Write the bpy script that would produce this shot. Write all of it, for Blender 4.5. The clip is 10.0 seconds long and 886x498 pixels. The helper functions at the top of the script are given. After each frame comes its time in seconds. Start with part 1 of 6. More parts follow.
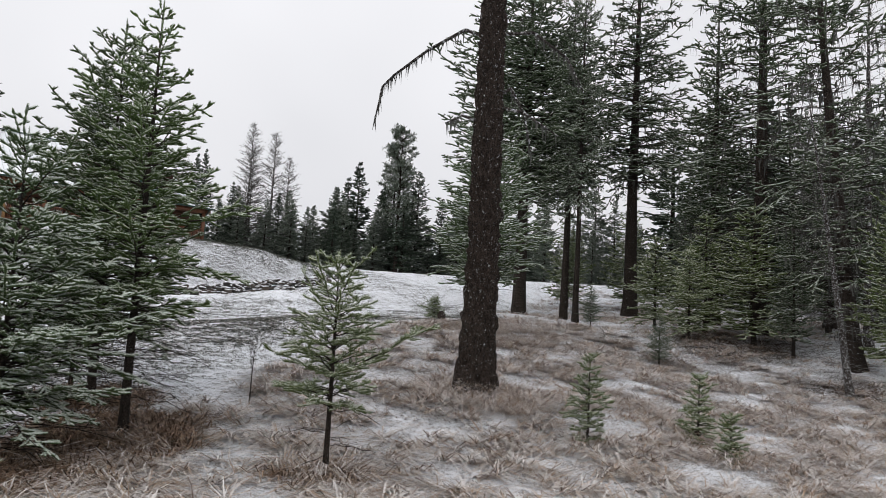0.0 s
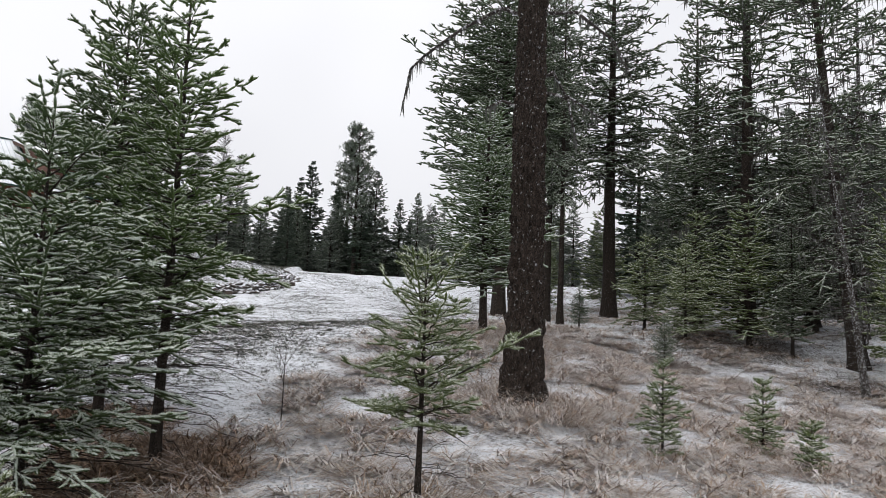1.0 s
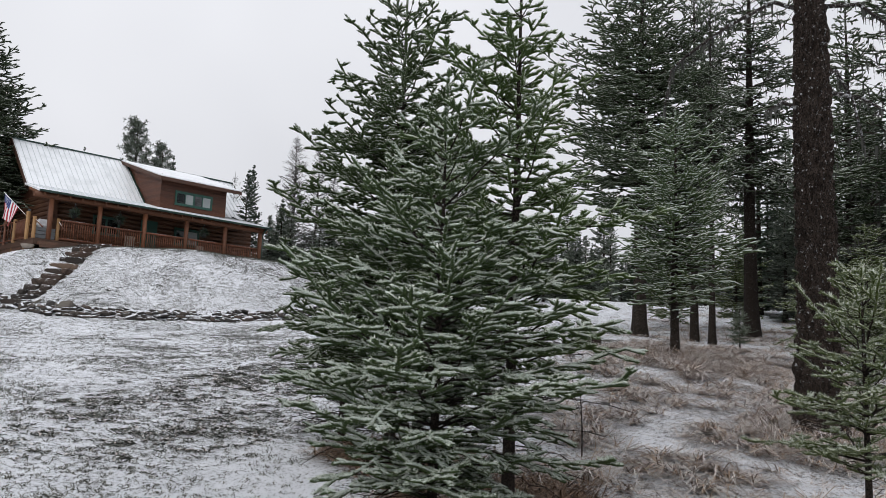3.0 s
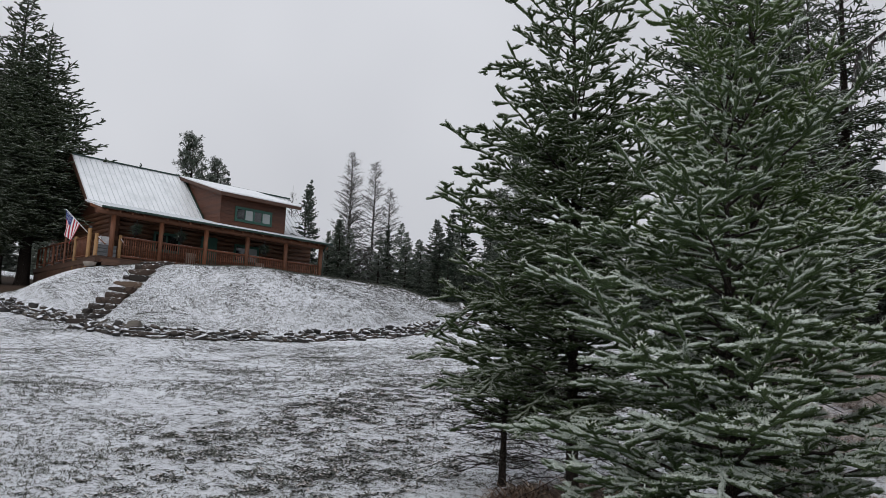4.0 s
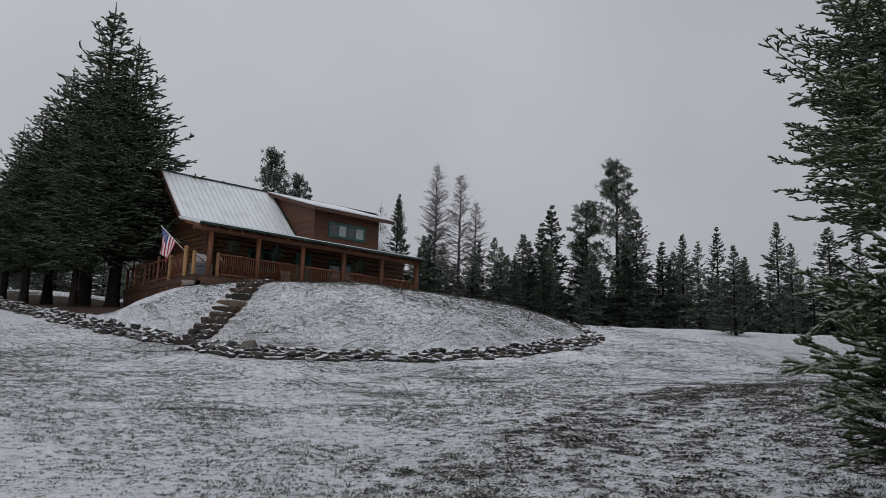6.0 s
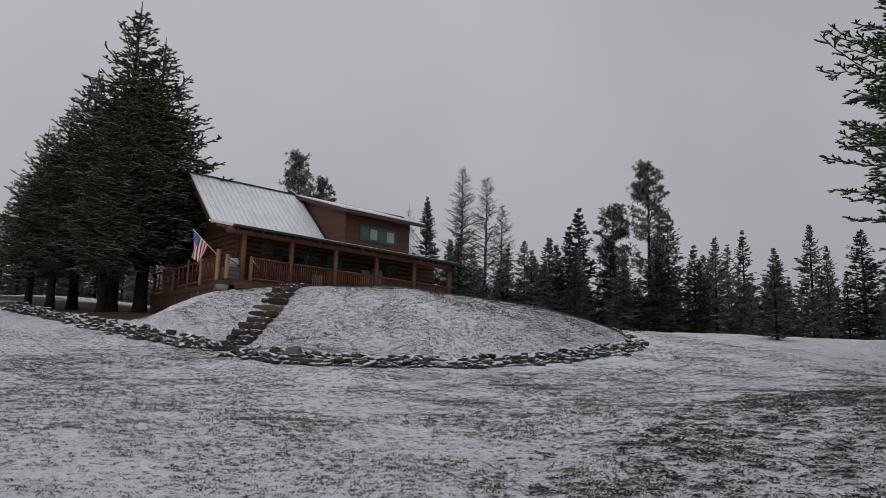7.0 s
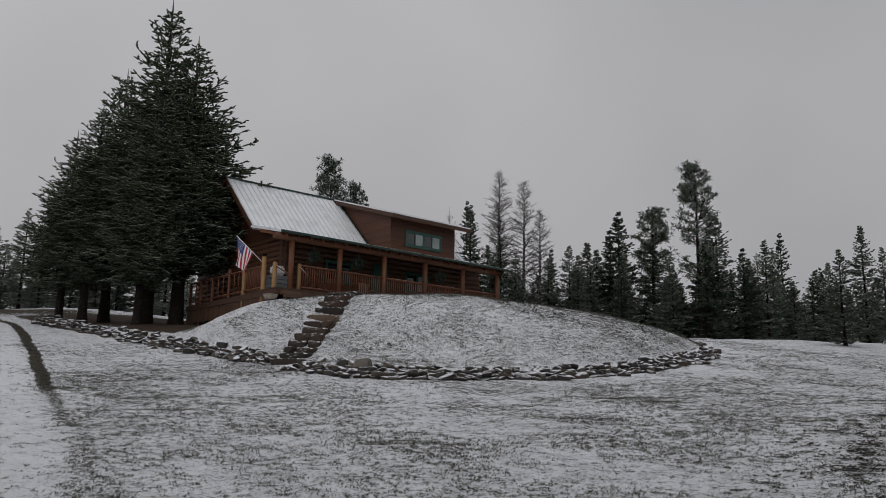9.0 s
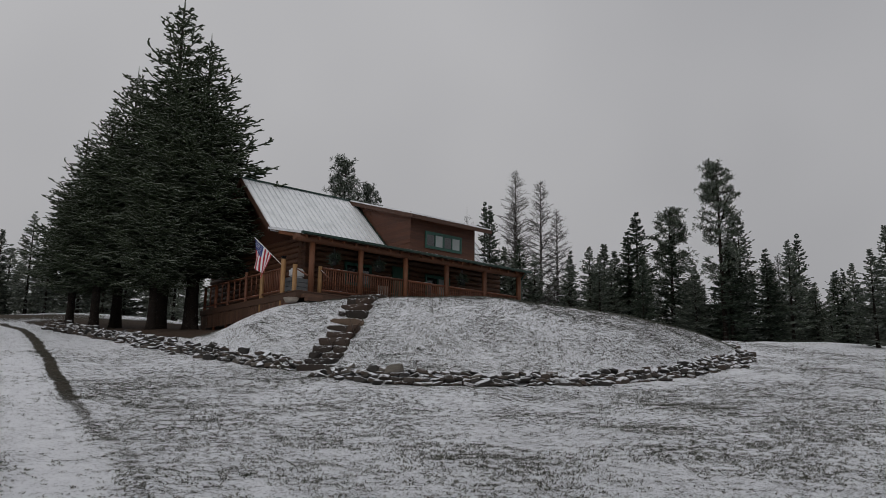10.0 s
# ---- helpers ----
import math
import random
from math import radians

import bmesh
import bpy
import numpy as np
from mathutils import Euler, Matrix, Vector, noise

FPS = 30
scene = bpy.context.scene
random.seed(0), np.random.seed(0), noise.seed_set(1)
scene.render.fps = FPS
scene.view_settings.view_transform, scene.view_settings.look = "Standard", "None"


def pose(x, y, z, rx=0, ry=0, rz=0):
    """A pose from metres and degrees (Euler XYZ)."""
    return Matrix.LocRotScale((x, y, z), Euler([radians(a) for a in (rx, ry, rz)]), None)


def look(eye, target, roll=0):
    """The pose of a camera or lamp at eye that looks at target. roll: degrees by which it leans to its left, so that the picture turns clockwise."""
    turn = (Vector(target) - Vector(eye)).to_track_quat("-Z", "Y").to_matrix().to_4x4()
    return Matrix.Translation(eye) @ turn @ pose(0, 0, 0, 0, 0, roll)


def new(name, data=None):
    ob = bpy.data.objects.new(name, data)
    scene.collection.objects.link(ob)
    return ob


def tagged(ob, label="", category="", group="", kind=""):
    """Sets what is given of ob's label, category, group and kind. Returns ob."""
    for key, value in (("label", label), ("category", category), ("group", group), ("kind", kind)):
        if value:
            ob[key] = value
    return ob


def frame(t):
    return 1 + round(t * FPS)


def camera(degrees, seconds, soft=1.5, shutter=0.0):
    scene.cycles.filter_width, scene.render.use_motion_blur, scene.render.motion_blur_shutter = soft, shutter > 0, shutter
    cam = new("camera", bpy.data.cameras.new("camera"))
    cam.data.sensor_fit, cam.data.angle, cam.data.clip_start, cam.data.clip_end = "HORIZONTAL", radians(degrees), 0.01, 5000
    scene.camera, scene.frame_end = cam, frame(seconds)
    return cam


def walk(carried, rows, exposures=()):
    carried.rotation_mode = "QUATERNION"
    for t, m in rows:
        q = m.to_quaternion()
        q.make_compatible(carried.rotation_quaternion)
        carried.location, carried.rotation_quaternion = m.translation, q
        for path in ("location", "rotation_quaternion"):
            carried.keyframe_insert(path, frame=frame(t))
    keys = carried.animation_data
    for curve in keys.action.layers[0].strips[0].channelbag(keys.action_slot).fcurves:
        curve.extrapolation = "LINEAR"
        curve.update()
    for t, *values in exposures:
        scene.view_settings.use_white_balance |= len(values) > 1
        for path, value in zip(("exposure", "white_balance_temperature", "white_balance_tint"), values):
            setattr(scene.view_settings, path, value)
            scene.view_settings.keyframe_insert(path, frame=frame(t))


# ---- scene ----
cam = camera(56.0, 10.0, soft=0.45)
PATH = [
    (0, (4.588, -8.916, 1.404), (5.957, -7.476, 1.63), 3.2),
    (0.5, (4.388, -7.618, 1.434), (5.817, -6.237, 1.661), 2.9),
    (1, (4.202, -6.288, 1.388), (5.687, -4.97, 1.628), 2.3),
    (1.5, (3.771, -5.4, 1.37), (5.267, -4.096, 1.617), 2.1),
    (2, (3.412, -4.391, 1.244), (4.898, -3.078, 1.502), 1.7),
    (2.5, (2.771, -3.287, 1.376), (4.221, -1.935, 1.634), 1.9),
    (2.7, (2.515, -3.029, 1.343), (3.946, -1.656, 1.609), 2.1),
    (3.8, (2.331, -0.29, 1.523), (3.698, 1.138, 1.828), 2.3),
    (4, (2.306, 0.152, 1.522), (3.654, 1.595, 1.836), 2.3),
    (4.5, (2.256, 1.385, 1.518), (3.59, 2.838, 1.846), 2.4),
    (5, (1.812, 2.335, 1.519), (3.108, 3.82, 1.861), 2.2),
    (5.5, (1.694, 3.321, 1.397), (2.97, 4.821, 1.751), 1.9),
    (7, (0.846, 6.159, 1.413), (2.112, 7.661, 1.789), 1.7),
    (7.5, (0.561, 6.951, 1.427), (1.827, 8.451, 1.81), 1.4),
    (8, (0.359, 7.767, 1.4), (1.625, 9.266, 1.79), 1.2),
    (8.5, (0.21, 8.593, 1.5), (1.48, 10.088, 1.893), 1.2),
    (9, (0.085, 9.416, 1.527), (1.355, 10.908, 1.926), 1.0),
    (9.5, (0.115, 10.283, 1.547), (1.386, 11.774, 1.952), 0.9),
    (10, (-0.065, 10.99, 1.64), (1.208, 12.477, 2.047), 0.7),
]
EXPOSURES = [(0.0, 0.1, 6600, 10), (1.0, 0.24, 6580, 10), (2.0, 0.31, 6540, 10), (2.5, 0.18, 6520, 10), (4.0, -0.33, 6400, 10), (5.5, -0.72, 6350, 10), (7.5, -0.92, 6550, 11), (10.0, -0.95, 6660, 10)]

walk(cam, [(t, look(eye, target, roll)) for t, eye, target, roll in PATH], EXPOSURES)

# ---- world and light: an overcast winter sky ----
SUN_ELEVATION, SUN_TURN = radians(48), radians(250)
world = bpy.data.worlds.new("world")
scene.world = world
world.use_nodes = True
wn, wl = world.node_tree.nodes, world.node_tree.links
wn.clear()
w_out, w_bg = wn.new("ShaderNodeOutputWorld"), wn.new("ShaderNodeBackground")
w_sky, w_sat, w_mix = wn.new("ShaderNodeTexSky"), wn.new("ShaderNodeHueSaturation"), wn.new("ShaderNodeMix")
w_sky.sky_type, w_sky.sun_disc = "NISHITA", False
w_sky.sun_elevation, w_sky.sun_rotation = SUN_ELEVATION, SUN_TURN
w_sky.dust_density, w_sky.air_density = 4.0, 1.5
w_sat.inputs["Saturation"].default_value = 0.12
w_sat.inputs["Value"].default_value = 0.9
w_co, w_noise, w_ramp = wn.new("ShaderNodeTexCoord"), wn.new("ShaderNodeTexNoise"), wn.new("ShaderNodeValToRGB")
w_noise.inputs["Scale"].default_value, w_noise.inputs["Detail"].default_value = 1.6, 3.0
w_ramp.color_ramp.elements[0].position, w_ramp.color_ramp.elements[1].position = 0.3, 0.75
w_ramp.color_ramp.elements[0].color, w_ramp.color_ramp.elements[1].color = (6.05, 6.17, 6.6, 1), (8.25, 8.35, 8.75, 1)
w_mix.data_type = "RGBA"
w_mix.inputs[0].default_value = 0.94
wl.new(w_co.outputs["Generated"], w_noise.inputs["Vector"])
wl.new(w_noise.outputs["Fac"], w_ramp.inputs["Fac"])
wl.new(w_sky.outputs[0], w_sat.inputs["Color"])
wl.new(w_sat.outputs[0], w_mix.inputs[6])
wl.new(w_ramp.outputs[0], w_mix.inputs[7])
# an overcast sky is brighter overhead than at the horizon
w_sep, w_grad, w_mul = wn.new("ShaderNodeSeparateXYZ"), wn.new("ShaderNodeMapRange"), wn.new("ShaderNodeMix")
w_grad.inputs[1].default_value, w_grad.inputs[2].default_value = 0.0, 0.8
w_grad.inputs[3].default_value, w_grad.inputs[4].default_value = 0.9, 1.2
w_mul.data_type, w_mul.blend_type = "RGBA", "MULTIPLY"
w_mul.inputs[0].default_value = 1.0
wl.new(w_co.outputs["Generated"], w_sep.inputs[0])
wl.new(w_sep.outputs[2], w_grad.inputs[0])
wl.new(w_mix.outputs[2], w_mul.inputs[6])
wl.new(w_grad.outputs[0], w_mul.inputs[7])
wl.new(w_mul.outputs[2], w_bg.inputs[0])
w_bg.inputs[1].default_value = 0.11
wl.new(w_bg.outputs[0], w_out.inputs[0])

sun = new("sun", bpy.data.lights.new("sun", "SUN"))
sun.data.energy, sun.data.angle, sun.data.color = 0.95, radians(70), (1.0, 0.98, 0.95)
sun.matrix_world = look((math.sin(SUN_TURN) * 60, math.cos(SUN_TURN) * 60, math.tan(SUN_ELEVATION) * 60), (0, 0, 0))


# ---- materials ----
def mat(name, rough=0.8, metal=0.0):
    m = bpy.data.materials.new(name)
    m.use_nodes = True
    b = m.node_tree.nodes["Principled BSDF"]
    b.inputs["Roughness"].default_value, b.inputs["Metallic"].default_value = rough, metal
    return m, m.node_tree.nodes, m.node_tree.links, b


def nz(n, l, scale, detail=4.0, rough=0.55, stretch=None, space="Object"):
    """A noise texture; stretch: scale along the axes."""
    t = n.new("ShaderNodeTexNoise")
    t.inputs["Scale"].default_value, t.inputs["Detail"].default_value, t.inputs["Roughness"].default_value = scale, detail, rough
    co = n.new("ShaderNodeTexCoord")
    if stretch:
        mp = n.new("ShaderNodeMapping")
        mp.inputs["Scale"].default_value = stretch
        l.new(co.outputs[space], mp.inputs[0])
        l.new(mp.outputs[0], t.inputs["Vector"])
    else:
        l.new(co.outputs[space], t.inputs["Vector"])
    return t.outputs["Fac"]


def ramp(n, l, fac, stops):
    r = n.new("ShaderNodeValToRGB")
    e = r.color_ramp.elements
    while len(e) < len(stops):
        e.new(0.5)
    for k, (p, c) in enumerate(stops):
        e[k].position, e[k].color = p, (*c, 1)
    l.new(fac, r.inputs[0])
    return r.outputs[0]


def mixc(n, l, fac, a, b, how="MIX"):
    m = n.new("ShaderNodeMix")
    m.data_type, m.blend_type = "RGBA", how
    for sock, v in ((m.inputs[0], fac), (m.inputs[6], a), (m.inputs[7], b)):
        if isinstance(v, (int, float)):
            sock.default_value = v
        elif isinstance(v, tuple):
            sock.default_value = (*v, 1)
        else:
            l.new(v, sock)
    return m.outputs[2]


def math2(n, l, op, a, b=0.0):
    m = n.new("ShaderNodeMath")
    m.operation = op
    for sock, v in ((m.inputs[0], a), (m.inputs[1], b)):
        if isinstance(v, (int, float)):
            sock.default_value = v
        else:
            l.new(v, sock)
    return m.outputs[0]


def bump(n, l, b, height, strength, dist):
    k = n.new("ShaderNodeBump")
    k.inputs["Strength"].default_value, k.inputs["Distance"].default_value = strength, dist
    l.new(height, k.inputs["Height"])
    l.new(k.outputs[0], b.inputs["Normal"])


def up_facing(n, l, low, high):
    """How far a face looks up, 0 to 1: where fallen snow lies."""
    g, s, r = n.new("ShaderNodeNewGeometry"), n.new("ShaderNodeSeparateXYZ"), n.new("ShaderNodeMapRange")
    l.new(g.outputs["Normal"], s.inputs[0])
    l.new(s.outputs[2], r.inputs[0])
    r.inputs[1].default_value, r.inputs[2].default_value = low, high
    return r.outputs[0]


def wood_mat(name, dark, light, along=(1, 12, 12), rough=0.6, snow=False):
    m, n, l, b = mat(name, rough)
    grain = nz(n, l, 3.0, 6, 0.6, along)
    c = ramp(n, l, grain, [(0.3, dark), (0.7, light)])
    blot = nz(n, l, 0.9, 3)
    c = mixc(n, l, math2(n, l, "MULTIPLY", blot, 0.5), c, tuple(v * 0.55 for v in dark))
    info = n.new("ShaderNodeObjectInfo")
    hs = n.new("ShaderNodeHueSaturation")
    l.new(math2(n, l, "ADD", math2(n, l, "MULTIPLY", info.outputs["Random"], 0.5), 0.75), hs.inputs["Value"])
    l.new(c, hs.inputs["Color"])
    c = hs.outputs[0]
    if snow:
        f = math2(n, l, "MULTIPLY", up_facing(n, l, 0.75, 0.95), ramp(n, l, nz(n, l, 6.0, 4), [(0.42, (0, 0, 0)), (0.55, (1, 1, 1))]))
        c = mixc(n, l, f, c, (0.8, 0.82, 0.85))
    l.new(c, b.inputs["Base Color"])
    bump(n, l, b, grain, 0.4, 0.01)
    return m


def bark_mat(name, dark, light, lichen=0.0, snow=0.25, scale=1.0):
    m, n, l, b = mat(name, 0.95)
    b.inputs["Specular IOR Level"].default_value = 0.2
    plates = n.new("ShaderNodeTexVoronoi")
    plates.feature = "DISTANCE_TO_EDGE"
    co, mp = n.new("ShaderNodeTexCoord"), n.new("ShaderNodeMapping")
    mp.inputs["Scale"].default_value = (14 * scale, 14 * scale, 4.5 * scale)
    l.new(co.outputs["Object"], mp.inputs[0])
    l.new(mp.outputs[0], plates.inputs["Vector"])
    fine = nz(n, l, 30, 5, 0.65, (1, 1, 0.35))
    c = ramp(n, l, fine, [(0.3, dark), (0.72, light)])
    crack = ramp(n, l, plates.outputs["Distance"], [(0.02, (0, 0, 0)), (0.16, (1, 1, 1))])
    c = mixc(n, l, crack, tuple(v * 0.35 for v in dark), c)
    if lichen:
        c = mixc(n, l, ramp(n, l, nz(n, l, 9, 5), [(0.62 - lichen, (0, 0, 0)), (0.7 - lichen, (1, 1, 1))]), c, (0.36, 0.38, 0.35))
    if snow:
        f = math2(n, l, "MULTIPLY", ramp(n, l, nz(n, l, 17, 6, 0.75), [(0.68 - snow * 0.4, (0, 0, 0)), (0.74 - snow * 0.4, (1, 1, 1))]), 0.85)
        c = mixc(n, l, f, c, (0.7, 0.72, 0.75))
    l.new(c, b.inputs["Base Color"])
    bump(n, l, b, math2(n, l, "ADD", crack, fine), 0.8, 0.03)
    return m


def needle_mat(name, dark, light, frost, frost_col=(0.62, 0.66, 0.66)):
    m, n, l, b = mat(name, 0.6)
    geo = n.new("ShaderNodeNewGeometry")
    c = ramp(n, l, geo.outputs["Random Per Island"], [(0.0, dark), (1.0, light)])
    info = n.new("ShaderNodeObjectInfo")
    hs = n.new("ShaderNodeHueSaturation")
    l.new(math2(n, l, "ADD", math2(n, l, "MULTIPLY", info.outputs["Random"], 0.4), 0.8), hs.inputs["Value"])
    l.new(c, hs.inputs["Color"])
    f = math2(n, l, "MULTIPLY", ramp(n, l, nz(n, l, 2.2, 5, 0.7), [(0.35, (0, 0, 0)), (0.75, (1, 1, 1))]), frost)
    c = mixc(n, l, f, hs.outputs[0], frost_col)
    l.new(c, b.inputs["Base Color"])
    b.inputs["Specular IOR Level"].default_value = 0.15
    return m


def shoot_mat(name, dark, light, frost_col, amount):
    """Needle-clad shoots: fine needle grain, with rime thickest on top."""
    m, n, l, b = mat(name, 0.75)
    b.inputs["Specular IOR Level"].default_value = 0.15
    fine, blot = nz(n, l, 140.0, 3, 0.7), nz(n, l, 9.0, 4, 0.6)
    c = ramp(n, l, fine, [(0.35, dark), (0.65, light)])
    f = math2(n, l, "MULTIPLY", up_facing(n, l, -0.75, 0.55), amount)
    f = math2(n, l, "ADD", f, math2(n, l, "MULTIPLY", math2(n, l, "SUBTRACT", fine, 0.5), 2.4))
    f = math2(n, l, "ADD", f, math2(n, l, "MULTIPLY", math2(n, l, "SUBTRACT", blot, 0.5), 1.6))
    f = ramp(n, l, f, [(0.3, (0, 0, 0)), (0.75, (1, 1, 1))])
    l.new(mixc(n, l, f, c, frost_col), b.inputs["Base Color"])
    bump(n, l, b, fine, 1.0, 0.012)
    return m


def plain(name, col, rough=0.6, metal=0.0, vary=0.25, scale=5.0):
    m, n, l, b = mat(name, rough, metal)
    f = nz(n, l, scale, 5)
    c = mixc(n, l, f, tuple(v * (1 - vary) for v in col), tuple(min(1, v * (1 + vary)) for v in col))
    l.new(c, b.inputs["Base Color"])
    bump(n, l, b, f, 0.15, 0.005)
    return m


def ground_mat():
    """Dry grass and earth under a thin, broken dusting of snow."""
    m, n, l, b = mat("snowy_ground", 0.92)
    b.inputs["Specular IOR Level"].default_value = 0.2
    n1, n2, n3 = nz(n, l, 27.0, 6, 0.85), nz(n, l, 70.0, 4, 0.8), nz(n, l, 2.2, 5, 0.62)
    big = nz(n, l, 0.25, 4, 0.55)
    soil = ramp(n, l, nz(n, l, 11.0, 7, 0.7), [(0.3, (0.018, 0.018, 0.015)), (0.5, (0.05, 0.049, 0.038)), (0.75, (0.12, 0.112, 0.085))])
    att = n.new("ShaderNodeAttribute")
    att.attribute_name = "cover"
    earth = n.new("ShaderNodeAttribute")
    earth.attribute_name = "earth"
    n0 = nz(n, l, 14.0, 6, 0.75)
    s = math2(n, l, "ADD", math2(n, l, "MULTIPLY", n1, 1.5), math2(n, l, "MULTIPLY", n2, 1.0))
    s = math2(n, l, "ADD", s, math2(n, l, "MULTIPLY", n0, 1.1))
    s = math2(n, l, "ADD", s, math2(n, l, "MULTIPLY", n3, 0.3))
    s = math2(n, l, "ADD", s, math2(n, l, "MULTIPLY", big, 0.2))
    s = math2(n, l, "ADD", s, math2(n, l, "SUBTRACT", att.outputs["Fac"], 2.585))
    f = ramp(n, l, s, [(0.0, (0, 0, 0)), (0.05, (1, 1, 1))])
    snow = ramp(n, l, n3, [(0.3, (0.805, 0.825, 0.87)), (0.7, (0.885, 0.905, 0.945))])
    soil = mixc(n, l, earth.outputs["Fac"], soil, ramp(n, l, n1, [(0.3, (0.026, 0.018, 0.013)), (0.75, (0.095, 0.062, 0.043))]))
    l.new(mixc(n, l, f, soil, snow), b.inputs["Base Color"])
    bump(n, l, b, math2(n, l, "ADD", math2(n, l, "MULTIPLY", f, 0.35), math2(n, l, "ADD", n1, math2(n, l, "MULTIPLY", n2, 0.5))), 0.8, 0.035)
    return m


M_GROUND = ground_mat()
M_LOG = wood_mat("log_wood", (0.062, 0.025, 0.012), (0.15, 0.062, 0.028))
M_POST = wood_mat("peeled_post", (0.12, 0.042, 0.018), (0.23, 0.088, 0.037), (12, 12, 1))
M_RAIL = wood_mat("rail_wood", (0.12, 0.038, 0.017), (0.225, 0.08, 0.036), (12, 12, 1), snow=True)
M_NEWPOST = wood_mat("yellow_post", (0.23, 0.12, 0.045), (0.38, 0.22, 0.09), (12, 12, 1), snow=True)
M_DECK = wood_mat("deck_wood", (0.07, 0.034, 0.02), (0.145, 0.072, 0.042), snow=True)
M_SHINGLE = wood_mat("dormer_siding", (0.058, 0.019, 0.009), (0.125, 0.042, 0.018), (1, 10, 10))
M_FASCIA = wood_mat("fascia_board", (0.05, 0.02, 0.011), (0.105, 0.045, 0.024))
M_GREEN = plain("green_trim", (0.018, 0.075, 0.055), 0.45)
M_GUTTER = plain("gutter_green", (0.014, 0.042, 0.032), 0.4)
M_FIR_BARK = bark_mat("fir_bark", (0.022, 0.017, 0.014), (0.085, 0.065, 0.053), snow=0.12)
M_BIG_BARK = bark_mat("old_larch_bark", (0.022, 0.017, 0.014), (0.095, 0.07, 0.057), snow=0.2, scale=0.8)
M_LICHEN_BARK = bark_mat("lichen_bark", (0.035, 0.03, 0.027), (0.12, 0.1, 0.09), lichen=0.03, snow=0.36)
M_NEAR = needle_mat("frosted_fir_needles", (0.026, 0.05, 0.018), (0.1, 0.148, 0.055), 0.1, (0.5, 0.52, 0.44))
M_FIR = needle_mat("fir_needles", (0.034, 0.052, 0.032), (0.09, 0.116, 0.068), 0.35)
M_DARKFIR = needle_mat("dark_fir_needles", (0.016, 0.032, 0.018), (0.05, 0.076, 0.04), 0.16)
M_WOODFIR = needle_mat("wood_fir_needles", (0.055, 0.085, 0.045), (0.165, 0.2, 0.11), 0.6, (0.52, 0.53, 0.48))
M_YOUNG = needle_mat("young_fir_needles", (0.05, 0.08, 0.028), (0.18, 0.215, 0.08), 0.25)
M_SHOOT = shoot_mat("rimed_fir_shoots", (0.026, 0.046, 0.018), (0.1, 0.142, 0.055), (0.56, 0.6, 0.53), 0.55)
M_SHOOT_RIMED = shoot_mat("thickly_rimed_shoots", (0.028, 0.052, 0.02), (0.11, 0.16, 0.065), (0.6, 0.66, 0.6), 0.68)
M_SHOOT_GREEN = shoot_mat("fresh_green_shoots", (0.034, 0.066, 0.018), (0.14, 0.205, 0.068), (0.6, 0.67, 0.54), 0.58)
M_SHOOT_YOUNG = shoot_mat("rimed_sapling_shoots", (0.035, 0.055, 0.014), (0.16, 0.21, 0.07), (0.66, 0.7, 0.58), 0.5)
M_STRAW = needle_mat("straw", (0.075, 0.043, 0.026), (0.5, 0.35, 0.23), 0.25, (0.72, 0.7, 0.7))
M_TUFT = needle_mat("lawn_grass", (0.04, 0.043, 0.03), (0.13, 0.128, 0.09), 0.25, (0.65, 0.66, 0.66))


def roof_mat():
    m, n, l, b = mat("snowy_metal_roof", 0.5)
    f = ramp(n, l, nz(n, l, 1.3, 5, 0.6), [(0.25, (0, 0, 0)), (0.5, (1, 1, 1))])
    l.new(mixc(n, l, f, (0.66, 0.69, 0.71), (0.86, 0.88, 0.91)), b.inputs["Base Color"])
    return m


def stone_mat(name="wall_stone", tint=(1, 1, 1), snow=0.4):
    m, n, l, b = mat(name, 0.85)
    info = n.new("ShaderNodeObjectInfo")
    geo = n.new("ShaderNodeNewGeometry")
    pick = math2(n, l, "FRACT", math2(n, l, "ADD", info.outputs["Random"], geo.outputs["Random Per Island"]))
    base = ramp(n, l, pick, [(0.0, (0.03, 0.028, 0.027)), (0.5, (0.075, 0.068, 0.06)), (0.8, (0.11, 0.08, 0.06)), (0.92, (0.14, 0.125, 0.11)), (1.0, (0.3, 0.28, 0.25))])
    base = mixc(n, l, 1.0, base, tint, "MULTIPLY")
    v = nz(n, l, 6.0, 6, 0.65)
    c = mixc(n, l, v, mixc(n, l, 0.6, base, (0.03, 0.03, 0.03)), base)
    up = math2(n, l, "MULTIPLY", up_facing(n, l, 0.3, 0.55), ramp(n, l, nz(n, l, 5.0, 5), [(snow, (0, 0, 0)), (snow + 0.08, (1, 1, 1))]))
    l.new(mixc(n, l, up, c, (0.74, 0.76, 0.8)), b.inputs["Base Color"])
    bump(n, l, b, v, 0.6, 0.03)
    return m


def glass_mat():
    m, n, l, b = mat("window_glass", 0.06)
    b.inputs["Base Color"].default_value = (0.012, 0.016, 0.018, 1)
    b.inputs["Specular IOR Level"].default_value = 0.9
    return m


M_ROOF, M_STONE, M_GLASS = roof_mat(), stone_mat("wall_stone", (0.78, 0.74, 0.7)), glass_mat()
M_STEP = stone_mat("step_stone", (0.62, 0.44, 0.33), 0.56)
# opaque lighter grey for some of the window panes
M_PALE_PANE = plain("pale_grey_pane", (0.3, 0.33, 0.33), 0.35, 0, 0.3, 2.0)


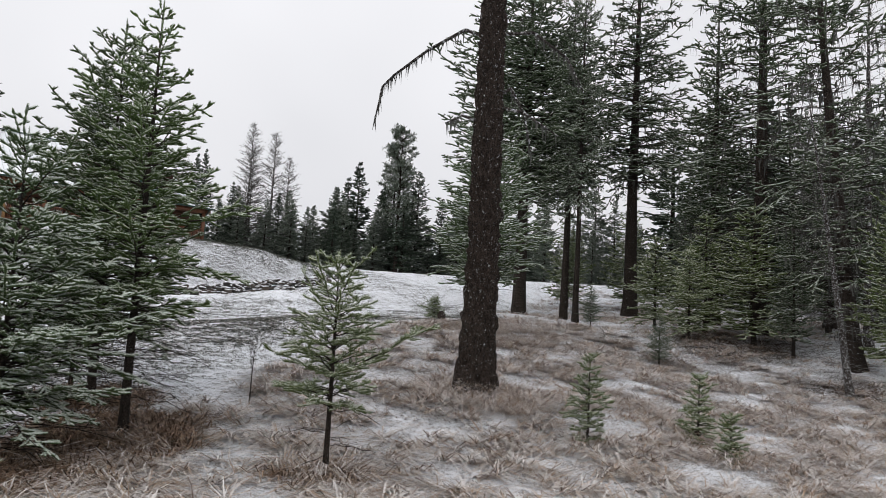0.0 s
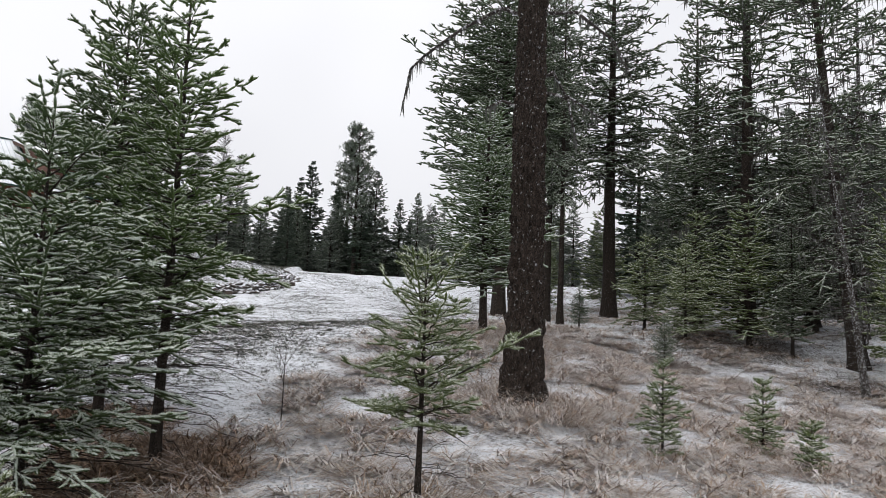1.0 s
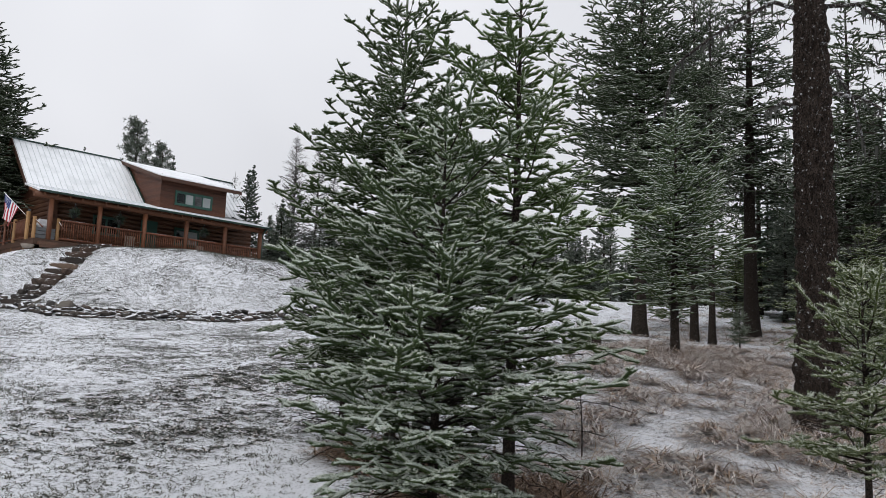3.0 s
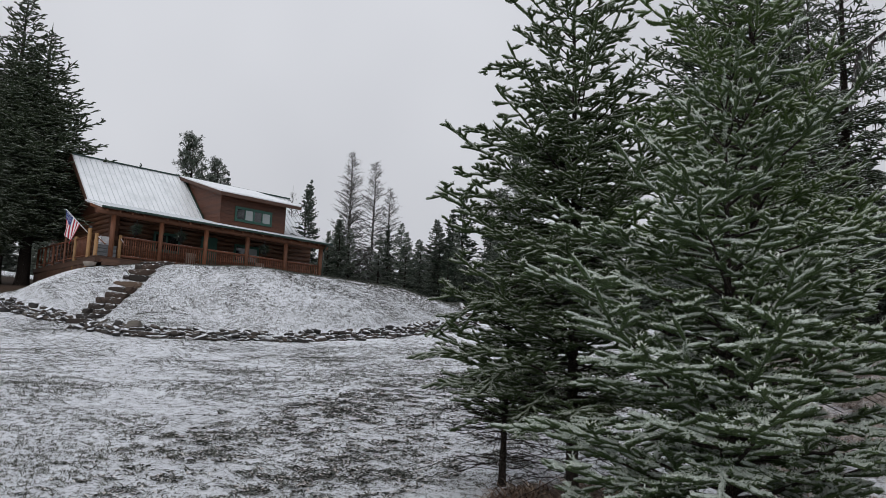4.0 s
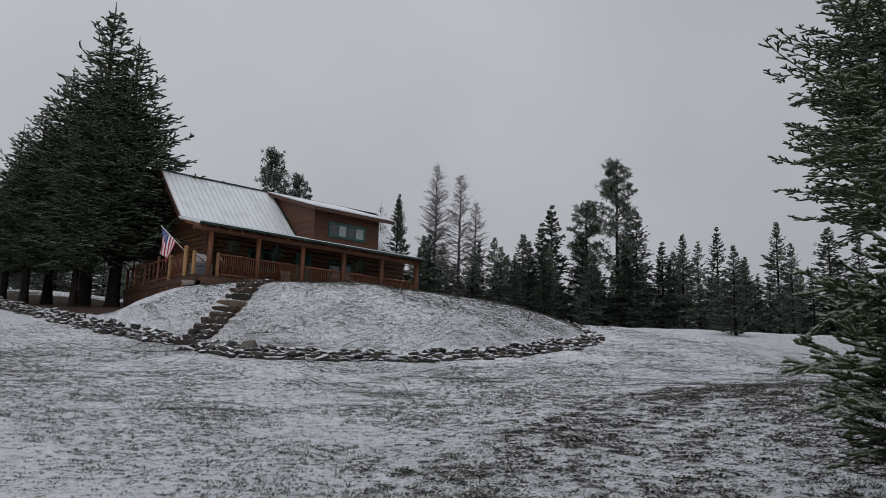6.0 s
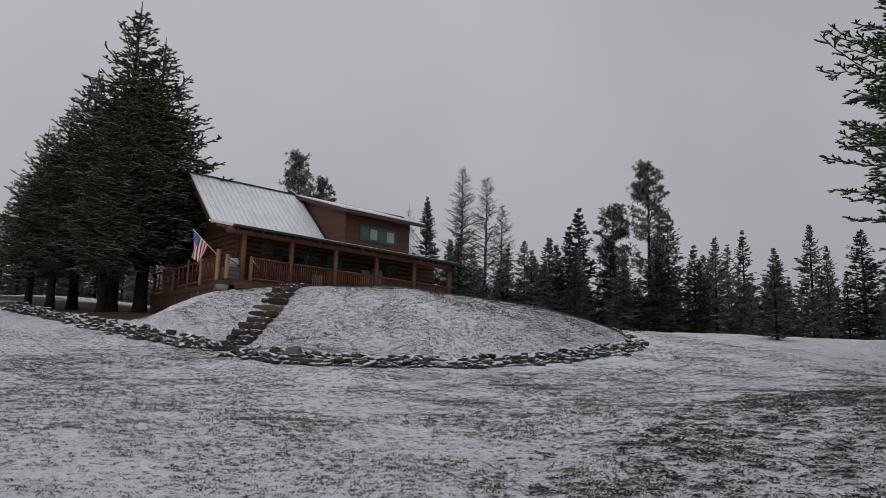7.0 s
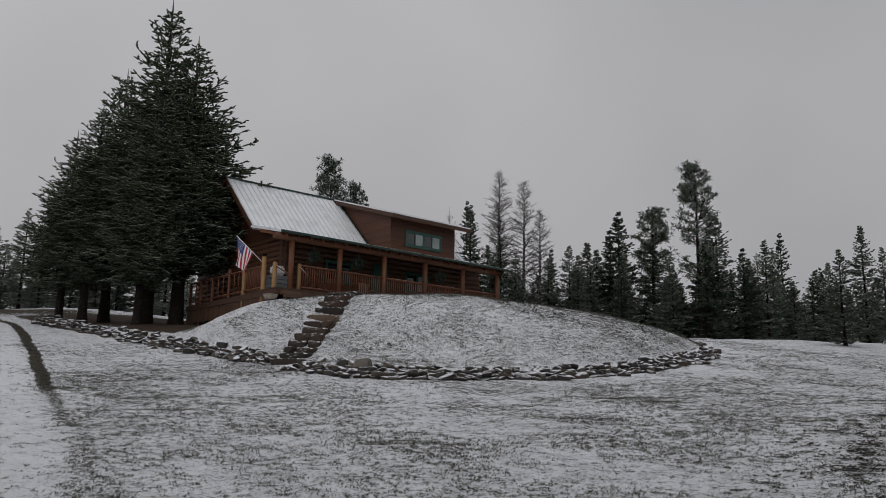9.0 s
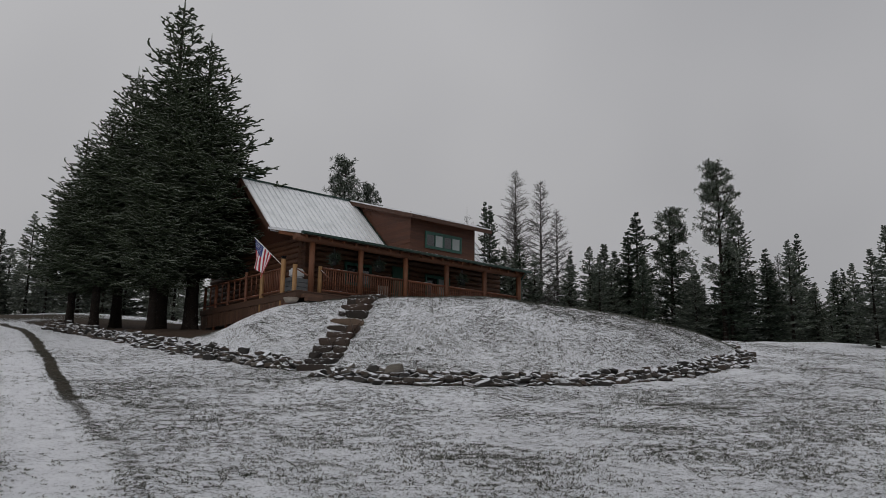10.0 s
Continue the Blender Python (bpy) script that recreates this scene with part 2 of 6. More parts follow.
# ---- building helpers ----
def part(name, bm, material, parent=None, label=""):
    me = bpy.data.meshes.new(name)
    bm.to_mesh(me)
    bm.free()
    me.materials.append(material)
    ob = new(name, me)
    if parent is not None:
        ob.parent = parent
    if label:
        tagged(ob, label)
    return ob


def mesh_np(name, verts, faces, materials, index=None, smooth=False):
    """A mesh of triangles or quads from arrays."""
    verts, faces = np.asarray(verts, np.float32), np.asarray(faces, np.int32)
    k = faces.shape[1]
    me = bpy.data.meshes.new(name)
    me.vertices.add(len(verts))
    me.vertices.foreach_set("co", verts.ravel())
    me.loops.add(faces.size)
    me.loops.foreach_set("vertex_index", faces.ravel())
    me.polygons.add(len(faces))
    me.polygons.foreach_set("loop_start", np.arange(0, faces.size, k, dtype=np.int32))
    if index is not None:
        me.polygons.foreach_set("material_index", np.asarray(index, np.int32))
    if smooth:
        me.polygons.foreach_set("use_smooth", np.ones(len(faces), bool))
    for m in materials:
        me.materials.append(m)
    me.update(calc_edges=True)
    return me


def box(bm, x0, x1, y0, y1, z0, z1, m=None):
    v = [bm.verts.new(p) for p in ((x0, y0, z0), (x1, y0, z0), (x1, y1, z0), (x0, y1, z0), (x0, y0, z1), (x1, y0, z1), (x1, y1, z1), (x0, y1, z1))]
    if m is not None:
        for w in v:
            w.co = m @ w.co
    for f in ((3, 2, 1, 0), (4, 5, 6, 7), (0, 1, 5, 4), (1, 2, 6, 5), (2, 3, 7, 6), (3, 0, 4, 7)):
        bm.faces.new([v[i] for i in f])
    return v


def slab(bm, top, thick):
    """A plate under four corners, thick metres down."""
    a = [bm.verts.new(p) for p in top]
    b = [bm.verts.new((p[0], p[1], p[2] - thick)) for p in top]
    bm.faces.new(a)
    bm.faces.new(b[::-1])
    for i in range(4):
        j = (i + 1) % 4
        bm.faces.new((a[j], a[i], b[i], b[j]))
    bmesh.ops.recalc_face_normals(bm, faces=bm.faces)


def rod(bm, a, b, r0, r1=None, sides=8, wobble=0.0):
    """A round bar from a to b."""
    a, b, r1 = Vector(a), Vector(b), r0 if r1 is None else r1
    q = (b - a).to_track_quat("Z", "Y")
    rings = []
    for p, r in ((a, r0), (b, r1)):
        rings.append([bm.verts.new(p + q @ Vector((r * math.cos(6.2832 * i / sides), r * math.sin(6.2832 * i / sides), 0)) * (1 + wobble * random.uniform(-1, 1))) for i in range(sides)])
    for i in range(sides):
        j = (i + 1) % sides
        f = bm.faces.new((rings[0][i], rings[0][j], rings[1][j], rings[1][i]))
        f.smooth = True
    bm.faces.new(rings[0][::-1])
    bm.faces.new(rings[1])


def empty(name, label, category, group="", at=(0, 0, 0)):
    ob = new(name)
    ob.location = at
    return tagged(ob, label, category, group)


# ---- ground ----
def smooth01(v):
    v = np.clip(v, 0.0, 1.0)
    return v * v * (3 - 2 * v)


# heights of the slope every ten metres, fitted to the camera's view, x from -10 to 60 along a row, y from -10 to 60
SLOPE = np.array([
    [-0.5, -0.4, -0.75, -1.2, -0.68, 0.67, 2.11, 3.45], [-0.6, -0.6, -0.53, -0.22, 0.43, 2.46, 3.19, 4.33],
    [-0.5, -0.4, 0.28, 1.83, 2.07, 3.05, 4.1, 5.31], [-0.02, 0.46, 1.09, 1.96, 2.94, 3.91, 5.24, 6.15],
    [0.93, 1.47, 2.07, 3.1, 4.38, 5.55, 6.18, 6.52], [2.07, 2.7, 3.49, 4.71, 5.81, 6.32, 6.36, 6.44],
    [3.47, 4.28, 5.21, 6.09, 6.42, 6.31, 6.14, 6.11], [5.07, 5.92, 6.58, 6.79, 6.52, 6.12, 5.87, 5.71],
])


def hill(x, y):
    """The slope without the mound: the heights above, joined smoothly, with a few swells shaped to the camera's view.
    """
    x, y = np.asarray(x, float), np.asarray(y, float)

    def near(v):
        u = np.clip((v + 10) / 10, 0, 6.999)
        i = np.floor(u).astype(int)
        f = u - i
        w = (-0.5 * f + f**2 - 0.5 * f**3, 1 - 2.5 * f**2 + 1.5 * f**3, 0.5 * f + 2 * f**2 - 1.5 * f**3, -0.5 * f**2 + 0.5 * f**3)
        return [(np.clip(i + k - 1, 0, 7), w[k]) for k in range(4)]

    # swell under the truck, raised to suit the camera's view
    z = 1.5 * np.exp(-((x - 18.9) ** 2 + (y - 68.5) ** 2) / 100.0)
    for j, b in near(y):
        for i, a in near(x):
            z = z + SLOPE[j, i] * a * b
    for cx, cy, up, wide in ((17.0, 3.2, 0.3, 3.0), (32.6, 7.6, 0.25, 2.5), (28.6, 5.6, -0.3, 2.5), (8.2, 3.0, -0.15, 2.5)):
        z = z + up * np.exp(-((x - cx) ** 2 + (y - cy) ** 2) / wide**2)
    return z


WALL_LINE = [(11.2, 52.1), (11.8, 48.4), (12.8, 44.0), (13.7, 39.4), (14.5, 35.6), (15.0, 32.7), (16.3, 30.7), (18.6, 28.8), (21.2, 27.65), (23.9, 27.3), (27.3, 27.6), (30.2, 28.2), (31.9, 29.6), (33.9, 31.9), (36.6, 34.9), (39.5, 37.8)]


def curve_points(pts, steps):
    """A smooth line through the points (Catmull-Rom)."""
    p = np.array([pts[0], *pts, pts[-1]], float)
    out = []
    for i in range(1, len(p) - 2):
        for s in np.linspace(0, 1, steps, endpoint=False):
            a, b, c, d = p[i - 1 : i + 3]
            out.append(0.5 * (2 * b + (c - a) * s + (2 * a - 5 * b + 4 * c - d) * s**2 + (3 * b - a - 3 * c + d) * s**3))
    out.append(p[-2])
    return np.array(out)


WALL = curve_points(WALL_LINE, 8)


def wall_side(x, y):
    """How far a place lies inside the stone edging (negative outside)."""
    x, y = np.asarray(x, float), np.asarray(y, float)
    best, side = np.full(x.shape, 1e9), np.zeros(x.shape)
    for (ax, ay), (bx, by) in zip(WALL[:-1], WALL[1:]):
        dx, dy = bx - ax, by - ay
        s = np.clip(((x - ax) * dx + (y - ay) * dy) / (dx * dx + dy * dy), 0, 1)
        d = np.hypot(x - ax - s * dx, y - ay - s * dy)
        cross = dx * (y - ay) - dy * (x - ax)
        side = np.where(d < best, np.sign(cross), side)
        best = np.minimum(best, d)
    return best * side


EDGE_FRONT = sorted((p[0], p[1]) for p in WALL_LINE[5:])
EDGE_LEFT = sorted((p[1], p[0]) for p in WALL_LINE[:6])


def mound_top(x, y):
    """The height of the level ground before the porch."""
    return 6.64 - 0.04 * smooth01((x - 18) / 4) - 0.12 * smooth01((y - 37.8) / 1.6) - 0.36 * smooth01((x - 28) / 5) - 0.95 * smooth01((y - 39.5) / 5) * smooth01((18.9 - x) / 2.2)


def ground(x, y):
    """The height of the bare ground."""
    x, y = np.asarray(x, float), np.asarray(y, float)
    g = hill(x, y)
    d = wall_side(x, y)
    # rise from the front edging, and from the edging beside the drive
    v = np.clip((y - np.interp(x, *zip(*EDGE_FRONT))) / (10.2 - 1.2 * smooth01((x - 19) / 4) - 0.8 * smooth01((x - 27) / 5)), 0.001, 1)
    round_ = smooth01((x - 17.6) / 4.5)
    front = (1 - round_) * v**2.3 + round_ * (1 - (1 - v) ** 1.45)
    left = 1 - np.exp(-np.clip(x - np.interp(y, *zip(*EDGE_LEFT)), 0.001, 40) / (1.6 + 5.0 * smooth01((y - 39.5) / 4))) + smooth01((33.6 - y) / 2)
    u = np.minimum(1.09 * (front**-8 + left**-8) ** -0.125, 1)
    lift = u * smooth01(d / 0.5) * (1 - smooth01((y - 51) / 9)) * (1 - smooth01((x - 32) / 10))
    step = 0.3 * smooth01((d + 0.05) / 0.3) * (1 - np.clip(u, 0, 1)) * (1 - 0.8 * smooth01((2.5 - np.abs(y - 35.4)) / 1.5) * smooth01((20 - x) / 3))
    return g + np.maximum(mound_top(x, y) - g, 0) * lift + step * (1 - smooth01((y - 46) / 6))


def lumps(x, y):
    """Small unevenness of the turf."""
    x, y = np.asarray(x, float), np.asarray(y, float)
    rnd = np.random.default_rng(3)
    z = np.zeros_like(x)
    for k in range(22):
        a, f = rnd.uniform(0, 6.28), rnd.uniform(0.7, 6.0)
        z += np.sin((x * math.cos(a) + y * math.sin(a)) * f + rnd.uniform(0, 6.28)) / f**0.6
    return 0.009 * z * np.exp(-((np.maximum(np.hypot(x - 18, y - 18) - 34, 0) / 14) ** 2))


def gz(x, y):
    return float(ground(np.array([x]), np.array([y]))[0])


DRIVE = curve_points([(0.4, 5.0), (1.4, 13.0), (3.05, 20.9), (3.75, 23.0), (4.75, 28.0), (6.0, 34.2), (7.35, 40.5), (8.6, 47.7), (8.9, 53.2), (5.9, 59.3)], 6)


def line_distance(line, x, y):
    best, side = np.full(np.shape(x), 1e9), np.zeros(np.shape(x))
    for (ax, ay), (bx, by) in zip(line[:-1], line[1:]):
        dx, dy = bx - ax, by - ay
        s = np.clip(((x - ax) * dx + (y - ay) * dy) / (dx * dx + dy * dy), 0, 1)
        d = np.hypot(x - ax - s * dx, y - ay - s * dy)
        side = np.where(d < best, np.sign(dx * (y - ay) - dy * (x - ax)), side)
        best = np.minimum(best, d)
    return best * side


def drive(x, y):
    """The snow-filled wheel track of the drive and the bare rut at its edge: two weights."""
    d = -line_distance(DRIVE, np.asarray(x, float), np.asarray(y, float))
    track = smooth01((0.85 - np.abs(d + 0.15)) / 0.5) * smooth01((np.asarray(y) - 9) / 8)
    y = np.asarray(y, float)
    broken = 0.55 + 0.45 * smooth01(0.5 + 0.8 * np.sin(y * 2.3 + 3 * np.sin(y * 0.7)))
    rut = 0.55 * smooth01((0.15 + 0.08 * smooth01((y - 27) / 6) - np.abs(d - 0.8 - 0.035 * np.sin(y * 1.1) - 0.03 * np.sin(y * 5.3))) / 0.1) * np.maximum(broken, smooth01((y - 28) / 5)) * (0.45 + 0.55 * smooth01((y - 22) / 8))
    return track, np.clip(rut, 0, 1)


def rough_grass(x, y):
    """Weight of the long dry grass beside the wood."""
    return smooth01((0.55 * (x - 13) + 7.2 - y) / 3.5) * smooth01((50 - x) / 8)


def patchy(x, y, f, seed):
    r = np.random.default_rng(seed)
    v = np.zeros_like(x)
    for k in range(9):
        a = r.uniform(0, 6.28)
        v += np.sin((x * math.cos(a) + y * math.sin(a)) * f * r.uniform(0.5, 1.6) + r.uniform(0, 6.28))
    return smooth01(v / 5 + 0.5)


def litter(x, y):
    """Weight of the brown litter and dead grass under the young firs."""
    w = np.zeros(np.shape(x))
    for cx, cy, r in ((8.2, 3.2, 2.0), (10.7, 6.6, 1.3), (10.2, 4.0, 1.8), (16.9, 3.0, 0.9), (11.5, 0.5, 0.8), (34.0, 6.5, 4.5), (31.0, 0.5, 2.5)):
        w = np.maximum(w, smooth01((r - np.hypot(x - cx, y - cy)) / (0.7 * r)))
    return w


def weeds(x, y):
    """Weight of the low dark weeds between the lawn and the young firs."""
    return smooth01((4.4 - np.hypot((x - 15) / 2.3, y - 12.9 - 0.27 * (x - 15))) / 1.6)


def spaced(lo, hi, near_lo, near_hi, step, growth=1.22):
    """Grid lines: even between near_lo and near_hi, then ever wider."""
    v = list(np.arange(near_lo, near_hi, step))
    s = step
    while v[-1] < hi:
        s *= growth
        v.append(v[-1] + s)
    s = step
    while v[0] > lo:
        s *= growth
        v.insert(0, v[0] - s)
    return np.array(v)


def build_ground():
    xs, ys = spaced(-2500, 2500, -4, 46, 0.22), spaced(-2500, 2500, -8, 50, 0.22)
    # closer lines where the narrow rut runs
    xs = np.concatenate([xs[xs < 2], np.arange(2, 10.2, 0.07), xs[xs > 10.25]])
    X, Y = np.meshgrid(xs, ys)
    x, y = X.ravel(), Y.ravel()
    z = ground(x, y)
    z = z + lumps(x, y)
    n, m = len(ys), len(xs)
    i = (np.arange(n - 1)[:, None] * m + np.arange(m - 1)).ravel()
    me = mesh_np("ground", np.stack([x, y, z], 1), np.stack([i, i + 1, i + m + 1, i + m], 1), [M_GROUND], smooth=True)
    # how thick the snow lies: thin in the rough grass and under the firs, fuller on lawn and track
    cover = 0.695 - (0.015 + 0.06 * patchy(x, y, 2.6, 1)) * rough_grass(x, y) - 0.02 * weeds(x, y) - 0.2 * litter(x, y) - 0.03 * (wall_side(x, y) > 0.2)
    track, rut = drive(x, y)
    cover = cover + 0.05 * track - 0.9 * rut * (0.4 + 0.6 * smooth01((y - 30) / 6))
    bare = smooth01((7.6 - np.hypot(x - 15.2, (y - 49.0) * 0.9)) / 2.2) * (wall_side(x, y) > 0.6)
    bare = np.maximum(bare, smooth01((2.2 - np.abs(x - 17.8)) / 1.2) * smooth01((50 - y) / 2) * smooth01((y - 40.6) / 2))
    yard = smooth01((3.0 - np.abs(y - 57.5 - 0.1 * x)) / 1.0) * smooth01((17 - x) / 4)
    bare = np.maximum(bare, 0.5 * yard)
    me.attributes.new("cover", "FLOAT", "POINT").data.foreach_set("value", (cover - 0.8 * bare).astype(np.float32))
    me.attributes.new("earth", "FLOAT", "POINT").data.foreach_set("value", np.maximum(np.maximum(np.maximum(bare, 0.6 * rut), 0.7 * rough_grass(x, y)), litter(x, y)).astype(np.float32))
    return tagged(new("ground", me), "sloping lawn and rough grass dusted with thin snow", "ground", kind="structure")


GROUND = build_ground()


# ---- house ----
DECK, EAVE_Z, EAVE_Y = 6.78, 9.18, 39.75
BREAK_Y, BREAK_Z, RIDGE_Y, RIDGE_Z = 43.5, 10.07, 46.6, 13.03
HX0, HX1, WALL_Y, BACK_Y = 18.6, 30.2, 42.1, 51.1
RX0, RX1 = 17.6, 31.6
POSTS = [17.72, 20.16, 22.61, 25.05, 27.48, 29.85]


def log_between(a, b, r, parent, material, name="log", sides=10):
    bm = bmesh.new()
    a, b = Vector(a), Vector(b)
    n = max(2, int((b - a).length / 1.6))
    q = (b - a).to_track_quat("Z", "Y")
    rings = []
    for k in range(n + 1):
        rr = r * random.uniform(0.94, 1.05)
        c = a.lerp(b, k / n)
        rings.append([bm.verts.new(c + q @ Vector((rr * math.cos(6.2832 * i / sides), rr * math.sin(6.2832 * i / sides), 0))) for i in range(sides)])
    for k in range(n):
        for i in range(sides):
            j = (i + 1) % sides
            bm.faces.new((rings[k][i], rings[k][j], rings[k + 1][j], rings[k + 1][i])).smooth = True
    bm.faces.new(rings[0][::-1])
    bm.faces.new(rings[-1])
    return part(name, bm, material, parent)


def window_unit(parent, x0, x1, z0, z1, y, lights, trim, name="window", pale_panes=()):
    """A window in a wall that faces -y: the trim round it, a frame with mullions, and one pane for each light."""
    bm = bmesh.new()
    t = 0.09
    for a, b, c, d in ((x0 - t, x1 + t, z1, z1 + t), (x0 - t, x1 + t, z0 - t, z0), (x0 - t, x0, z0, z1), (x1, x1 + t, z0, z1)):
        box(bm, a, b, y - 0.05, y + 0.02, c, d)
    w = part(name, bm, trim, parent)
    bm = bmesh.new()
    step = (x1 - x0) / lights
    for k in range(lights + 1):
        c = x0 + k * step
        half = 0.05 if k == lights // 2 else 0.028
        box(bm, max(x0, c - half), min(x1, c + half), y - 0.035, y + 0.01, z0, z1)
    for c in (z0, z1 - 0.05):
        box(bm, x0, x1, y - 0.033, y + 0.008, c, c + 0.05)
    part("window_frame", bm, trim, w)
    for k in range(lights):
        bm = bmesh.new()
        box(bm, x0 + k * step, x0 + (k + 1) * step, y - 0.012, y - 0.004, z0, z1)
        part("pane", bm, M_PALE_PANE if k in pale_panes else M_GLASS, w)
    return w


def roof_ribs(bm, x0, x1, ya, za, yb, zb, step=0.3):
    """Raised seams of a metal roof that runs from (ya, za) up to (yb, zb)."""
    run = math.hypot(yb - ya, zb - za)
    tilt = Matrix.Translation((0, ya, za)) @ Matrix.Rotation(math.atan2(zb - za, yb - ya), 4, "X")
    x = x0 + 0.05
    while x < x1:
        box(bm, x - 0.012, x + 0.012, 0, run, 0.0, 0.03, tilt)
        x += step


M_RIB = plain("metal_rib", (0.62, 0.65, 0.67), 0.5, 0.0, 0.1)


def build_house():
    house = empty("log_house", "brown log house with a snow-dusted metal roof on a grassy mound", "house")
    # log walls: front and left gable, each log a part
    z = DECK + 0.13
    while z < 9.5:
        log_between((HX0 - 0.25, WALL_Y, z), (HX1 + 0.25, WALL_Y, z), 0.14, house, M_LOG)
        log_between((HX0, WALL_Y - 0.25, z + 0.12), (HX0, BACK_Y, z + 0.12), 0.14, house, M_LOG)
        z += 0.25
    bm = bmesh.new()
    box(bm, HX0, HX1, WALL_Y + 0.06, BACK_Y, DECK - 1.4, 9.3)
    for x in (HX0, HX1 - 0.1):
        gable = [(WALL_Y, 9.3), (BACK_Y, 8.6), (BACK_Y, 8.7), (RIDGE_Y, RIDGE_Z - 0.17), (BREAK_Y, BREAK_Z - 0.17), (WALL_Y, 9.6)]
        v = [[bm.verts.new((x + o, a, b)) for a, b in gable] for o in (0, 0.1)]
        bm.faces.new(v[0])
        bm.faces.new(v[1][::-1])
        for i in range(6):
            bm.faces.new((v[0][i], v[0][i - 1], v[1][i - 1], v[1][i]))
    bmesh.ops.recalc_face_normals(bm, faces=bm.faces)
    part("wall", bm, M_SHINGLE, house)
    # roof: front steep slope, back slope, low porch slope
    roof_bm = bmesh.new()
    slab(roof_bm, [(RX0, BREAK_Y, BREAK_Z), (RX1, BREAK_Y, BREAK_Z), (RX1, RIDGE_Y, RIDGE_Z), (RX0, RIDGE_Y, RIDGE_Z)], 0.16)
    by = 2 * RIDGE_Y - BREAK_Y + 0.6
    slab(roof_bm, [(RX0, RIDGE_Y + 0.004, RIDGE_Z), (RX1, RIDGE_Y + 0.004, RIDGE_Z), (RX1, by, BREAK_Z - 0.57), (RX0, by, BREAK_Z - 0.57)], 0.16)
    roof = part("roof", roof_bm, M_ROOF, house, "metal roof dusted with snow")
    bm = bmesh.new()
    slab(bm, [(17.0, EAVE_Y, EAVE_Z), (30.35, EAVE_Y, EAVE_Z), (30.45, BREAK_Y - 0.004, BREAK_Z), (RX0 - 0.1, BREAK_Y - 0.004, BREAK_Z)], 0.1)
    porch_roof = part("porch_roof", bm, M_ROOF, house)
    bm = bmesh.new()
    slab(bm, [(17.02, EAVE_Y + 0.02, EAVE_Z - 0.104), (30.3, EAVE_Y + 0.02, EAVE_Z - 0.104), (30.3, BREAK_Y - 0.4, BREAK_Z - 0.2), (17.5, BREAK_Y - 0.4, BREAK_Z - 0.2)], 0.02)
    part("soffit", bm, M_LOG, porch_roof)
    bm = bmesh.new()
    slab(bm, [(RX0 + 0.02, BREAK_Y, BREAK_Z - 0.165), (RX1 - 0.02, BREAK_Y, BREAK_Z - 0.165), (RX1 - 0.02, RIDGE_Y, RIDGE_Z - 0.165), (RX0 + 0.02, RIDGE_Y, RIDGE_Z - 0.165)], 0.03)
    part("soffit", bm, M_LOG, roof)
    bm = bmesh.new()
    slab(bm, [(RX0 + 0.02, RIDGE_Y + 0.004, RIDGE_Z - 0.17), (RX1 - 0.02, RIDGE_Y + 0.004, RIDGE_Z - 0.17), (RX1 - 0.02, by - 0.02, BREAK_Z - 0.74), (RX0 + 0.02, by - 0.02, BREAK_Z - 0.74)], 0.03)
    part("soffit", bm, M_LOG, roof)
    bm = bmesh.new()
    roof_ribs(bm, RX0, RX1, BREAK_Y, BREAK_Z, RIDGE_Y, RIDGE_Z)
    part("seam", bm, M_RIB, roof)
    bm = bmesh.new()
    roof_ribs(bm, RX0, 30.3, EAVE_Y, EAVE_Z, BREAK_Y, BREAK_Z)
    part("seam", bm, M_RIB, porch_roof)
    for x in (RX0 - 0.04, RX1):
        bm = bmesh.new()
        for ya, za, yb, zb in ((BREAK_Y, BREAK_Z, RIDGE_Y, RIDGE_Z), (by, BREAK_Z - 0.57, RIDGE_Y, RIDGE_Z)):
            v = [bm.verts.new(p) for p in ((x, ya, za + 0.02), (x + 0.04, ya, za + 0.02), (x + 0.04, yb, zb + 0.02), (x, yb, zb + 0.02), (x, ya, za - 0.26), (x + 0.04, ya, za - 0.26), (x + 0.04, yb, zb - 0.26), (x, yb, zb - 0.26))]
            for f in ((0, 1, 2, 3), (7, 6, 5, 4), (0, 4, 5, 1), (1, 5, 6, 2), (2, 6, 7, 3), (3, 7, 4, 0)):
                bm.faces.new([v[i] for i in f])
        bmesh.ops.recalc_face_normals(bm, faces=bm.faces)
        part("rake_board", bm, M_FASCIA, roof)
    bm = bmesh.new()
    box(bm, RX0, RX1, RIDGE_Y - 0.12, RIDGE_Y + 0.12, RIDGE_Z - 0.02, RIDGE_Z + 0.035)
    part("ridge_cap", bm, M_GUTTER, roof)
    # green gutter and its downpipe
    bm = bmesh.new()
    box(bm, 16.98, 30.4, EAVE_Y - 0.13, EAVE_Y - 0.004, EAVE_Z - 0.1, EAVE_Z - 0.01)
    gutter = part("gutter", bm, M_GUTTER, porch_roof, "dark green gutter")
    bm = bmesh.new()
    rod(bm, (30.05, EAVE_Y - 0.06, EAVE_Z - 0.12), (29.98, 40.0, EAVE_Z - 0.45), 0.045)
    rod(bm, (29.98, 40.0, EAVE_Z - 0.45), (29.98, 40.0, DECK - 0.3), 0.045)
    part("downpipe", bm, M_GUTTER, gutter)
    # beam, posts
    log_between((16.85, 40.05, 8.97), (30.25, 40.05, 8.97), 0.15, house, M_POST, "beam")
    for x in POSTS:
        log_between((x, 40.05, DECK), (x, 40.05, 8.84), 0.12, house, M_POST, "post")
